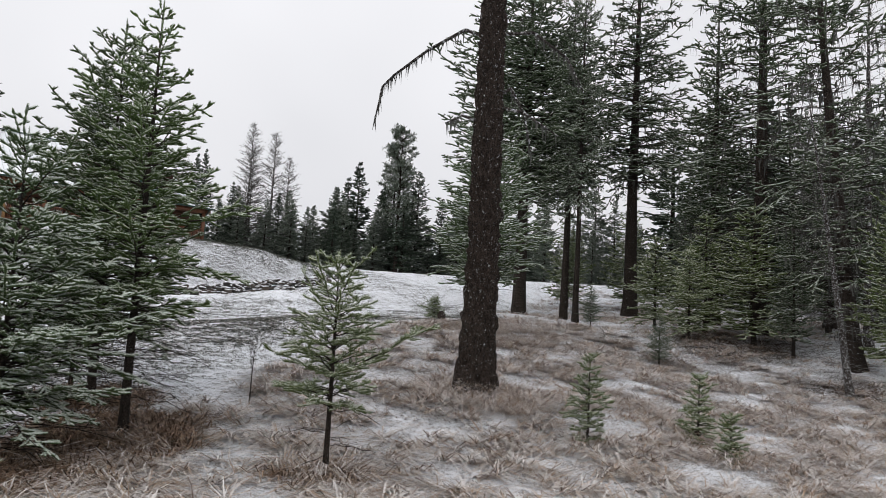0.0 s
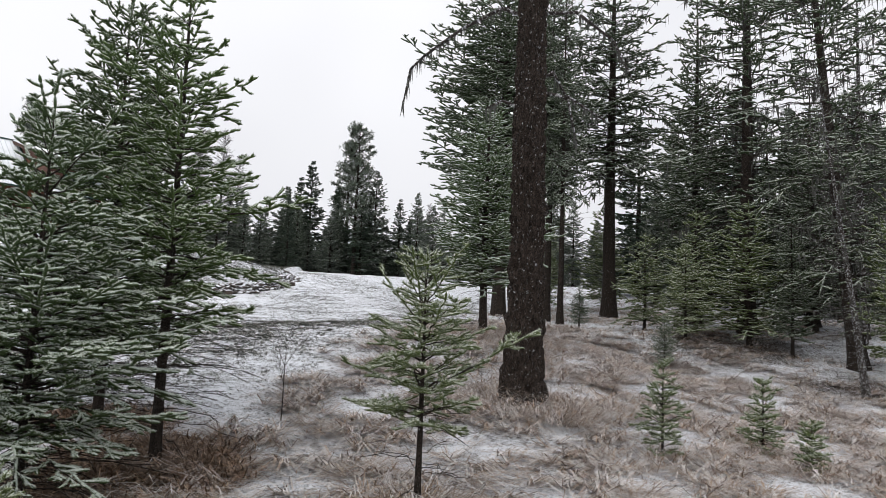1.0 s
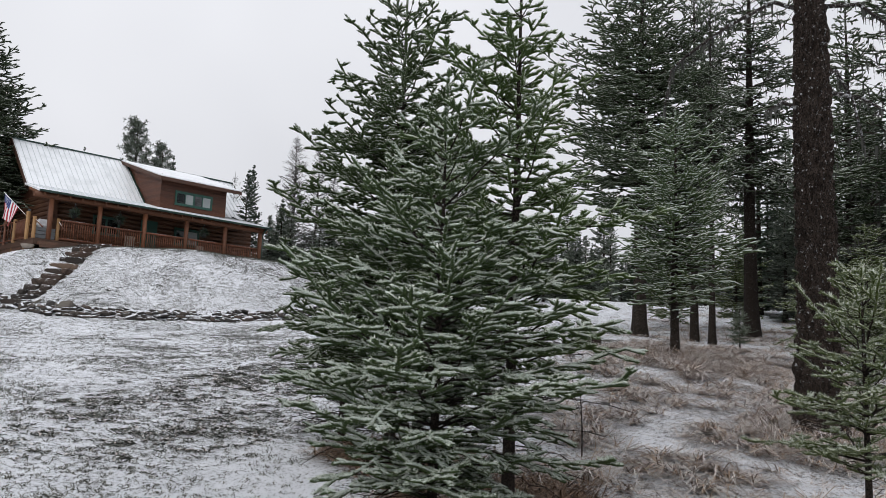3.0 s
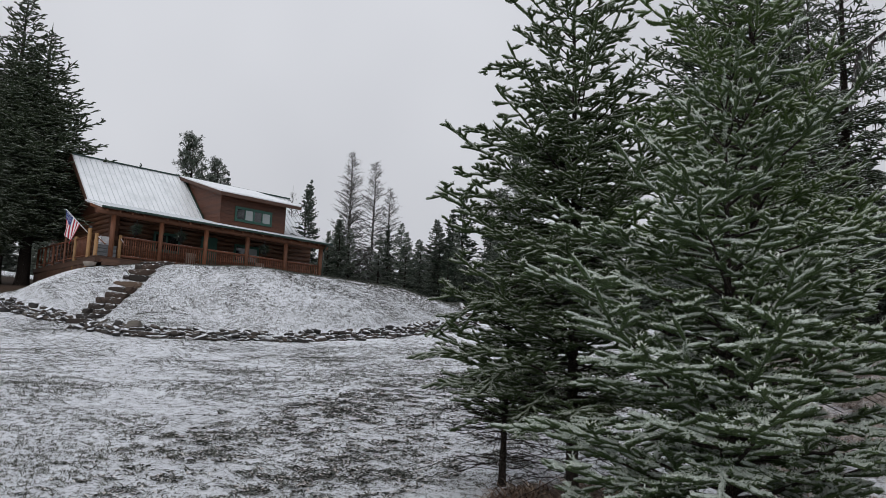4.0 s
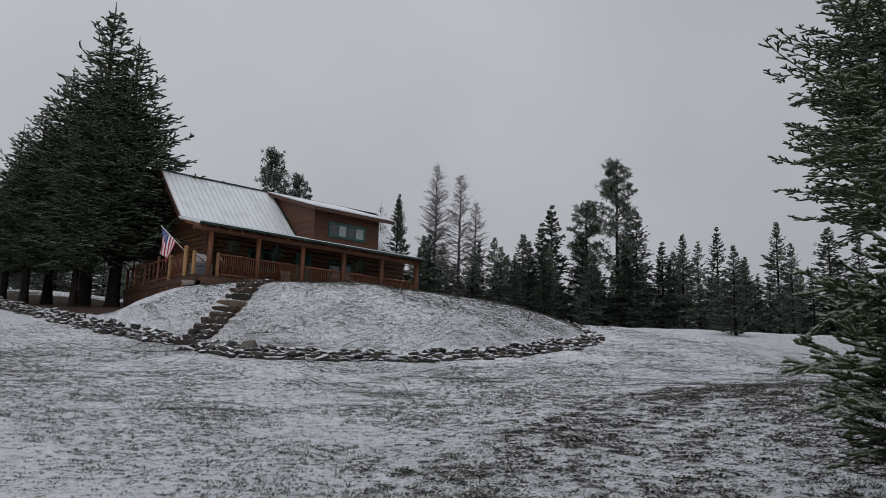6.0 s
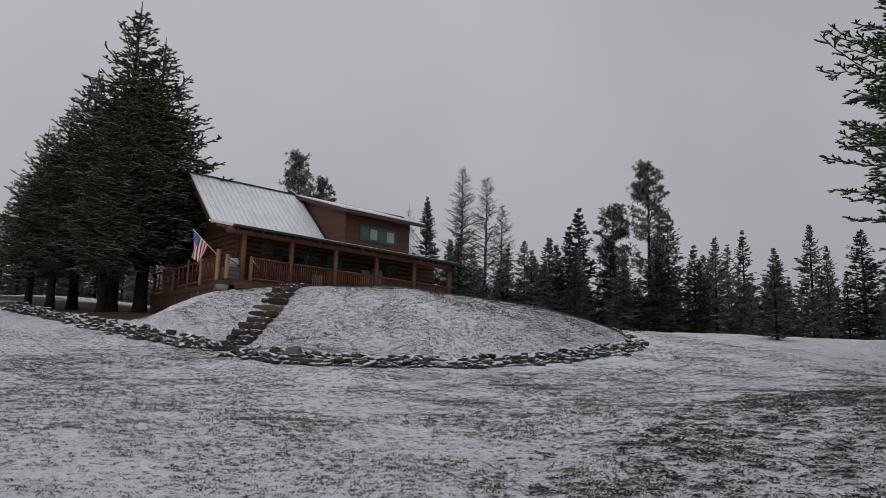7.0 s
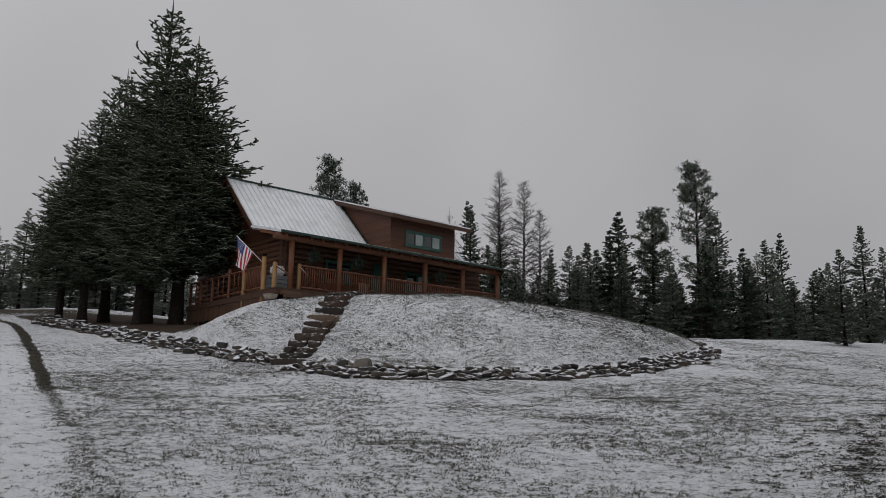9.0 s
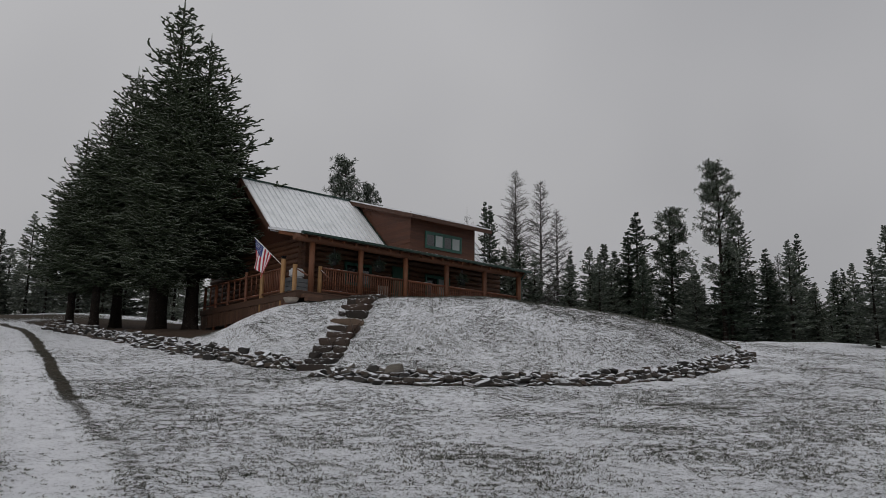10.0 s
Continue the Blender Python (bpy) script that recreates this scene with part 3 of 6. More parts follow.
    for x in np.arange(17.3, 30.2, 0.61):
        bm = bmesh.new()
        v = [(x - 0.04, EAVE_Y + 0.05, EAVE_Z - 0.11), (x + 0.04, EAVE_Y + 0.05, EAVE_Z - 0.11), (x + 0.04, WALL_Y, EAVE_Z + 0.457), (x - 0.04, WALL_Y, EAVE_Z + 0.457)]
        slab(bm, v, 0.14)
        part("rafter", bm, M_POST, porch_roof)
    # deck
    bm = bmesh.new()
    box(bm, 17.0, 30.05, 39.95, WALL_Y, DECK - 0.3, DECK - 0.044)
    box(bm, 17.0, HX0, WALL_Y + 0.004, 48.8, DECK - 0.3, DECK - 0.044)
    deck = part("deck", bm, M_DECK, house)
    y = 39.93
    while y < WALL_Y:
        bm = bmesh.new()
        box(bm, 16.97, 30.08, y, y + 0.135, DECK - 0.04, DECK)
        part("deck_board", bm, M_DECK, deck)
        y += 0.142
    y = 40.2
    while y < 48.7:
        bm = bmesh.new()
        box(bm, 17.03, 17.06, y, y + 0.17, DECK - 0.92, DECK - 0.31)
        part("skirt_board", bm, M_DECK, deck)
        y += 0.19
    # front railing, bay by bay, and the side deck's railing
    def rail(a, b, name="railing", gap=0.115, r=0.024):
        a, b = Vector(a), Vector(b)
        bm = bmesh.new()
        rod(bm, a + Vector((0, 0, 1.05)), b + Vector((0, 0, 1.05)), 0.052)
        ob = part(name, bm, M_RAIL, house)
        bm = bmesh.new()
        rod(bm, a + Vector((0, 0, 0.13)), b + Vector((0, 0, 0.13)), 0.045)
        part("bottom_rail", bm, M_RAIL, ob)
        n = int((b - a).length / gap)
        for i in range(1, n):
            p = a.lerp(b, i / n)
            bm = bmesh.new()
            rod(bm, p + Vector((0, 0, 0.13)), p + Vector((random.uniform(-0.008, 0.008), 0, 1.03)), r * random.uniform(0.85, 1.15), None, 6)
            part("baluster", bm, M_RAIL, ob)
        return ob

    rail((18.22, 40.05, DECK), (20.06, 40.05, DECK))
    for xa, xb in zip(POSTS[1:-1], POSTS[2:]):
        rail((xa + 0.1, 40.05, DECK), (xb - 0.1, 40.05, DECK))
    log_between((18.14, 40.05, DECK - 0.2), (18.14, 40.05, DECK + 1.12), 0.085, house, M_NEWPOST, "newel_post")
    side = [(17.1, 40.3), (17.1, 41.25), (17.1, 43.0), (17.1, 44.45), (17.1, 46.15), (17.1, 47.4), (17.1, 48.55)]
    high = [1.1, 1.45, 1.2, 1.3, 1.05, 1.05, 1.05]
    for (x, yy), h in zip(side, high):
        p = log_between((x, yy, DECK - 1.6), (x, yy, DECK + h), 0.1 if yy < 43.5 else 0.07, house, M_NEWPOST if yy < 44 else M_RAIL, "newel_post")
        if h > 1.25:
            bm = bmesh.new()
            box(bm, x - 0.06, x + 0.06, yy - 0.06, yy + 0.06, DECK + h, DECK + h + 0.09)
            box(bm, x - 0.08, x + 0.08, yy - 0.08, yy + 0.08, DECK + h + 0.09, DECK + h + 0.12)
            part("cap_lantern", bm, M_GLASS, p, "small solar cap lantern")
    for (xa, ya), (xb, yb) in zip(side[1:], side[2:]):
        rail((xa, ya + 0.08, DECK), (xb, yb - 0.08, DECK), gap=0.14 if ya < 42 else 0.4, r=0.035 if ya < 42 else 0.03)
    # steps down from the porch to the mound
    for k in range(2):
        bm = bmesh.new()
        box(bm, 17.2, 18.05, 39.62 - 0.28 * k, 39.93 - 0.28 * k, DECK - 0.3 - 0.17 * k, DECK - 0.16 - 0.17 * k)
        part("porch_step", bm, M_DECK, house)
    for x in (17.14, 18.14):
        bm = bmesh.new()
        rod(bm, (x, 40.3 if x < 18 else 40.02, DECK + 0.95), (x, 39.3, DECK + 0.5), 0.035)
        part("handrail", bm, M_RAIL, house)
    # dormer
    DX0, DX1, DY, EX0, EX1, EY, EZ = 24.2, 28.35, 41.75, 23.85, 29.05, 41.2, 11.22
    roof_y = lambda yy: BREAK_Z + (yy - BREAK_Y) * (RIDGE_Z - BREAK_Z) / (RIDGE_Y - BREAK_Y)
    bm = bmesh.new()
    pts = []
    for x in (DX0, DX1):
        pts.append([bm.verts.new(p) for p in ((x, DY, 9.5), (x, DY, EZ + 0.12), (x, RIDGE_Y - 0.3, RIDGE_Z - 0.25), (x, BREAK_Y, BREAK_Z - 0.2))])
    for i in range(4):
        j = (i + 1) % 4
        bm.faces.new((pts[0][i], pts[0][j], pts[1][j], pts[1][i]))
    bm.faces.new(pts[0][::-1])
    bm.faces.new(pts[1])
    bmesh.ops.recalc_face_normals(bm, faces=bm.faces)
    dormer = part("dormer", bm, M_SHINGLE, house, "shed dormer clad in reddish-brown boards")
    z = 9.7
    while z < EZ + 0.02:
        bm = bmesh.new()
        box(bm, DX0 - 0.02, DX1 + 0.02, DY - 0.035, DY - 0.004, z, z + 0.185)
        part("siding_board", bm, M_SHINGLE, dormer)
        z += 0.19
    z = BREAK_Z + 0.02
    while z < EZ + 0.35:
        far = BREAK_Y + (z - BREAK_Z) * (RIDGE_Y - BREAK_Y) / (RIDGE_Z - BREAK_Z)
        if far > DY + 0.1:
            bm = bmesh.new()
            box(bm, DX0 - 0.035, DX0 - 0.004, DY - 0.035, far, z, z + 0.185)
            part("siding_board", bm, M_SHINGLE, dormer)
        z += 0.19
    bm = bmesh.new()
    slab(bm, [(EX0, EY, EZ + 0.2), (EX1, EY, EZ + 0.2), (EX1, RIDGE_Y, RIDGE_Z + 0.06), (EX0, RIDGE_Y, RIDGE_Z + 0.06)], 0.07)
    part("dormer_roof", bm, M_ROOF, dormer, "snow-covered shed roof")
    bm = bmesh.new()
    slab(bm, [(EX0 - 0.03, EY - 0.03, EZ + 0.128), (EX1 + 0.03, EY - 0.03, EZ + 0.128), (EX1 + 0.03, RIDGE_Y, RIDGE_Z - 0.012), (EX0 - 0.03, RIDGE_Y, RIDGE_Z - 0.012)], 0.2)
    part("fascia", bm, M_FASCIA, dormer)
    bm = bmesh.new()
    slab(bm, [(DX0 - 0.12, BREAK_Y, BREAK_Z + 0.05), (DX0 - 0.004, BREAK_Y, BREAK_Z + 0.05), (DX0 - 0.004, RIDGE_Y, RIDGE_Z + 0.05), (DX0 - 0.12, RIDGE_Y, RIDGE_Z + 0.05)], 0.04)
    part("flashing", bm, M_GUTTER, dormer)
    window_unit(dormer, 25.15, 27.35, 10.04, 10.7, DY - 0.04, 4, M_GREEN, pale_panes=(1, 3))
    # windows and door behind the porch
    window_unit(house, 20.7, 22.0, 7.75, 8.6, WALL_Y - 0.15, 2, M_GREEN)
    window_unit(house, 25.4, 26.8, 7.75, 8.6, WALL_Y - 0.15, 2, M_GREEN, pale_panes=(1,))
    bm = bmesh.new()
    box(bm, 23.3, 24.25, WALL_Y - 0.19, WALL_Y - 0.1, DECK, DECK + 2.05)
    part("door", bm, M_GREEN, house, "dark green door")
    return house


HOUSE = build_house()


# ---- stones of the edging ----
def stone_mesh(seed, material=None):
    """An angular broken stone in a unit box."""
    rnd = random.Random(seed)
    bm = bmesh.new()
    for sx in (-1, 1):
        for sy in (-1, 1):
            for sz in (-1, 1):
                bm.verts.new((0.5 * sx * rnd.uniform(0.62, 1), 0.5 * sy * rnd.uniform(0.62, 1), 0.5 * sz * rnd.uniform(0.7, 1)))
    for _ in range(6):
        p = [rnd.choice((-1, 1)) * 0.5, rnd.uniform(-0.4, 0.4), rnd.uniform(-0.35, 0.35)]
        if rnd.random() < 0.5:
            p[0], p[1] = p[1], p[0]
        bm.verts.new(p)
    out = bmesh.ops.convex_hull(bm, input=bm.verts)
    bmesh.ops.delete(bm, geom=list({g for g in out["geom_interior"] + out["geom_unused"] if isinstance(g, bmesh.types.BMVert)}), context="VERTS")
    bmesh.ops.bevel(bm, geom=bm.edges[:], offset=0.055, segments=1, affect="EDGES")
    me = bpy.data.meshes.new("stone")
    bm.to_mesh(me)
    bm.free()
    me.materials.append(material or M_STONE)
    return me


def build_stone_wall():
    wall = tagged(new("stone_edging"), "low dry-laid edging of rough flat stones dusted with snow", "stone wall", kind="")
    meshes = [stone_mesh(k) for k in range(14)]
    data = []
    for me in meshes:
        data.append((np.array([v.co[:] for v in me.vertices]), [tuple(p.vertices) for p in me.polygons]))
    rnd = random.Random(5)
    line = curve_points(WALL_LINE, 60)
    seg = np.hypot(*np.diff(line, axis=0).T)
    run = np.concatenate([[0], np.cumsum(seg)])
    V, F, count, singles = [], [], 0, 0
    for course in range(4):
        s = 0.0
        while s < run[-1] - 8:
            big = rnd.random() < 0.07 and course in (0, 3)
            ln = rnd.uniform(0.35, 0.55) if big else rnd.uniform(0.16, 0.4)
            i = min(np.searchsorted(run, s + ln / 2), len(line) - 2)
            p, d = line[i], line[min(i + 1, len(line) - 1)] - line[i]
            nx, ny = d[1], -d[0]
            k = math.hypot(nx, ny) or 1
            off = rnd.uniform(-0.07, 0.1) + 0.24 - 0.11 * course
            if course == 0 and rnd.random() < 0.16:
                off += rnd.uniform(0.15, 0.4)
            x, y = p[0] + nx / k * off, p[1] + ny / k * off
            thick = rnd.uniform(0.2, 0.3) if big else rnd.uniform(0.07, 0.15)
            skip = (course == 3 and rnd.random() < 0.45) or (course == 2 and rnd.random() < 0.1) or math.hypot(x - 14.6, y - 34.6) < 0.75
            pick = rnd.randrange(len(meshes))
            m = Matrix.Translation((x, y, float(hill(x, y)) + 0.03 + 0.1 * course + rnd.uniform(-0.03, 0.04))) @ Matrix.Rotation(math.atan2(d[1], d[0]) + rnd.gauss(0, 0.3), 4, "Z") @ Matrix.Rotation(rnd.gauss(0, 0.22), 4, "X") @ Matrix.Rotation(rnd.gauss(0, 0.22), 4, "Y") @ Matrix.Diagonal((ln * 1.12, rnd.uniform(0.24, 0.42), thick * 1.2, 1))
            if not skip:
                if 15.2 < x < 27 and y < 33 and singles < 290:
                    ob = new("stone", meshes[pick])
                    ob.matrix_basis = m
                    ob.parent = wall
                    singles += 1
                else:
                    v, f = data[pick]
                    V.append(v @ np.array(m.to_3x3()).T + np.array(m.translation))
                    F += [tuple(q + count for q in g) for g in f]
                    count += len(v)
            s += ln * rnd.uniform(0.82, 0.98)
    me = bpy.data.meshes.new("stone")
    me.from_pydata(np.concatenate(V).tolist(), [], F)
    me.materials.append(M_STONE)
    ob = new("stone", me)
    ob.parent = wall
    tagged(ob, "smaller stones along the rest of the edging", kind="stuff")
    return wall


STONE_WALL = build_stone_wall()


# ---- steps up the mound ----
def build_garden_steps():
    steps = empty("garden_steps", "rough dark stone steps climbing the snowy mound", "steps")
    rnd = random.Random(17)
    a, b = Vector((14.85, 34.83, 0)), Vector((19.3, 38.3, 0))
    n = 13
    q = math.atan2(b.y - a.y, b.x - a.x)
    meshes = [stone_mesh(70 + k, M_STEP) for k in range(5)]
    for k in range(n):
        p = a.lerp(b, k / (n - 1))
        z = gz(p.x, p.y) + 0.1
        wide = rnd.uniform(1.0, 1.2) if k < n - 1 else 1.35
        cut = rnd.choice((None, None, rnd.uniform(-0.2, 0.25)))
        for lo, hi in (((-0.5, 0.5),) if cut is None else ((-0.5, cut - 0.01), (cut + 0.01, 0.5))):
            ob = new("tread", rnd.choice(meshes))
            ob.parent = steps
            ob.matrix_basis = Matrix.Translation((p.x, p.y, z - 0.16)) @ Matrix.Rotation(q + rnd.uniform(-0.07, 0.07), 4, "Z") @ Matrix.Translation((0.12, (lo + hi) / 2 * wide + rnd.uniform(-0.05, 0.05), rnd.uniform(-0.02, 0.02))) @ Matrix.Diagonal((0.74, (hi - lo) * wide * 1.14, 0.46, 1))
    return steps


GARDEN_STEPS = build_garden_steps()


# ---- conifers ----
class Twigs:
    """Gathers needle blades, wood rods and snow as arrays."""

    def __init__(self, seed):
        self.rnd = np.random.default_rng(seed)
        self.v, self.f, self.m, self.n = [], [], [], 0

    def quads(self, a, b, c, d, mat_index):
        """Quads with corners a, b, c, d: arrays of points."""
        k = len(a)
        self.v.append(np.stack([a, b, c, d], 1).reshape(-1, 3))
        self.f.append(self.n + np.arange(4 * k).reshape(-1, 4))
        self.m.append(np.full(k, mat_index) if np.isscalar(mat_index) else mat_index)
        self.n += 4 * k

    def rods(self, p, q, r0, r1, mat_index, sides=3):
        """Thin prisms from p to q."""
        d = q - p
        d = d / np.maximum(np.linalg.norm(d, axis=1, keepdims=True), 1e-6)
        s = np.cross(d, np.where(np.abs(d[:, 2:]) < 0.9, [[0, 0, 1.0]], [[1.0, 0, 0]]))
        s /= np.maximum(np.linalg.norm(s, axis=1, keepdims=True), 1e-6)
        u = np.cross(s, d)
        r0, r1 = np.broadcast_to(r0, len(p))[:, None], np.broadcast_to(r1, len(p))[:, None]
        for i in range(sides):
            a0, a1 = 6.2832 * i / sides, 6.2832 * (i + 1) / sides
            e0, e1 = s * math.cos(a0) + u * math.sin(a0), s * math.cos(a1) + u * math.sin(a1)
            self.quads(p + e0 * r0, p + e1 * r0, q + e1 * r1, q + e0 * r1, mat_index)

    def brush(self, p, q, width, per_m, mat_low, mat_top, blade=0.004, frost=0.8):
        """Needles all round the twigs p to q, leaning forward; frost: the share of those on top that are white with rime, twig by twig."""
        ln = np.linalg.norm(q - p, axis=1)
        cnt = np.maximum((ln * per_m).astype(int), 3)
        idx = np.repeat(np.arange(len(p)), cnt)
        t = self.rnd.random(len(idx))[:, None]
        d = ((q - p) / np.maximum(ln, 1e-6)[:, None])[idx]
        o = p[idx] + (q - p)[idx] * t
        s = np.cross(d, self.rnd.normal(size=(len(idx), 3)))
        s /= np.maximum(np.linalg.norm(s, axis=1, keepdims=True), 1e-6)
        s[:, 2] = np.where(s[:, 2] < -0.3, s[:, 2] * 0.6, s[:, 2])
        w = np.broadcast_to(width, len(p))[idx][:, None] * (1 - 0.25 * t) * self.rnd.uniform(0.75, 1.1, (len(idx), 1))
        tip = o + (s * 0.88 + d * 0.5) * w
        side = np.cross(s, d) * blade
        mid = o + (s * 0.88 + d * 0.5) * w * 0.55
        share = np.broadcast_to(frost, len(p))[idx]
        top = np.where((s[:, 2] > -0.05) & (self.rnd.random(len(idx)) < share), mat_top, mat_low)
        self.quads(o, mid + side, tip, mid - side, top)

    def fingers(self, p, q, r, mat_index, sides=4):
        """Plump, uneven needle-clad shoots from p to q."""
        n = len(p)
        d = q - p
        d = d / np.maximum(np.linalg.norm(d, axis=1, keepdims=True), 1e-6)
        s = np.cross(d, np.where(np.abs(d[:, 2:]) < 0.9, [[0, 0, 1.0]], [[1.0, 0, 0]]))
        s /= np.maximum(np.linalg.norm(s, axis=1, keepdims=True), 1e-6)
        u = np.cross(s, d)
        ring = []
        shape = ((0.0, 0.5), (0.35, 1.0), (0.8, 0.85), (1.03, 0.15))
        for t, k in shape:
            for i in range(sides):
                e = s * math.cos(6.2832 * i / sides) + u * math.sin(6.2832 * i / sides)
                ring.append(p + (q - p) * t + e * r * k * self.rnd.uniform(0.75, 1.3, (n, 1)))
        v = np.stack(ring, 1)
        m = v.shape[1]
        base = self.n + m * np.arange(n)[:, None]
        f = []
        for a in range(len(shape) - 1):
            for i in range(sides):
                j = (i + 1) % sides
                f.append(base + [[a * sides + i, a * sides + j, (a + 1) * sides + j, (a + 1) * sides + i]])
        f = np.concatenate(f)
        self.v.append(v.reshape(-1, 3))
        self.f.append(f)
        self.m.append(np.full(len(f), mat_index))
        self.n += n * m

    def sprays(self, p, q, width, mat_low, mat_top, top_share):
        """Flat jagged sprays along p to q, two crossed blades each."""
        d = q - p
        ln = np.maximum(np.linalg.norm(d, axis=1, keepdims=True), 1e-6)
        s = np.cross(d, [[0, 0, 1.0]])
        s /= np.maximum(np.linalg.norm(s, axis=1, keepdims=True), 1e-6)
        s = s + self.rnd.normal(scale=0.25, size=s.shape)
        u = np.cross(s, d / ln)
        w = np.broadcast_to(width, len(p))[:, None]
        mid = p + d * self.rnd.uniform(0.35, 0.6, (len(p), 1))
        top = np.where(self.rnd.random(len(p)) < top_share, mat_top, mat_low)
        self.quads(p, mid + s * w, q, mid - s * w, top)
        self.quads(p, mid + u * w * 0.6, q, mid - u * w * 0.6, mat_low)

    def mesh(self, name, materials):
        return mesh_np(name, np.concatenate(self.v), np.concatenate(self.f), materials, np.concatenate(self.m), len(materials) > 4)


def trunk_mesh(name, h, r, material, seed, lean=0.0, flare=1.35, sides=14, wobble=0.1):
    rnd = np.random.default_rng(seed)
    levels = np.concatenate([[-0.3, 0.0, 0.12, 0.35, 0.8], np.linspace(1.5, h, max(6, int(h / 1.1)))]) if h > 3 else np.concatenate([[-0.15, 0.0, 0.08], np.linspace(0.25, h, 8)])
    ph = rnd.uniform(0, 6.28, 6)
    v = []
    for z in levels:
        u = max(z, 0) / h
        rad = r * (1 - u) ** 0.85 + 0.004
        rad *= 1 + (flare - 1) * math.exp(-max(z, 0) / (2.2 * r + 0.05))
        cx = wobble * r * math.sin(2.1 * u * 3 + ph[0]) + lean * max(z, 0)
        cy = wobble * r * math.sin(1.7 * u * 3 + ph[1])
        for i in range(sides):
            a = 6.2832 * i / sides
            k = 1 + 0.05 * math.sin(3 * a + ph[2] + z) + 0.04 * math.sin(5 * a + ph[3] - 2 * z) + (0.1 * math.sin(4 * a + ph[4]) * math.exp(-max(z, 0) / (2 * r)))
            v.append((cx + rad * k * math.cos(a), cy + rad * k * math.sin(a), z))
    f = []
    for k in range(len(levels) - 1):
        for i in range(sides):
            j = (i + 1) % sides
            f.append((k * sides + i, k * sides + j, (k + 1) * sides + j, (k + 1) * sides + i))
    return mesh_np(name, v, f, [material], smooth=True)


def limb_points(rnd, n, start, az, length, rise, sag, steps):
    """Centre lines of n limbs: an array (n, steps + 1, 3). rise: slope at the trunk; sag: how far the outer part bends down (or up if negative)."""
    t = np.linspace(0, 1, steps + 1)[None, :, None]
    d = np.stack([np.cos(az), np.sin(az), np.zeros_like(az)], 1)[:, None]
    ln = length[:, None, None]
    bend = rnd.normal(scale=0.05, size=(n, 1, 1)) * ln * t**2
    perp = np.stack([-np.sin(az), np.cos(az), np.zeros_like(az)], 1)[:, None]
    p = start[:, None] + d * ln * t + perp * bend
    p[:, :, 2:] += ln * (rise[:, None, None] * t - sag[:, None, None] * t**2)
    return p


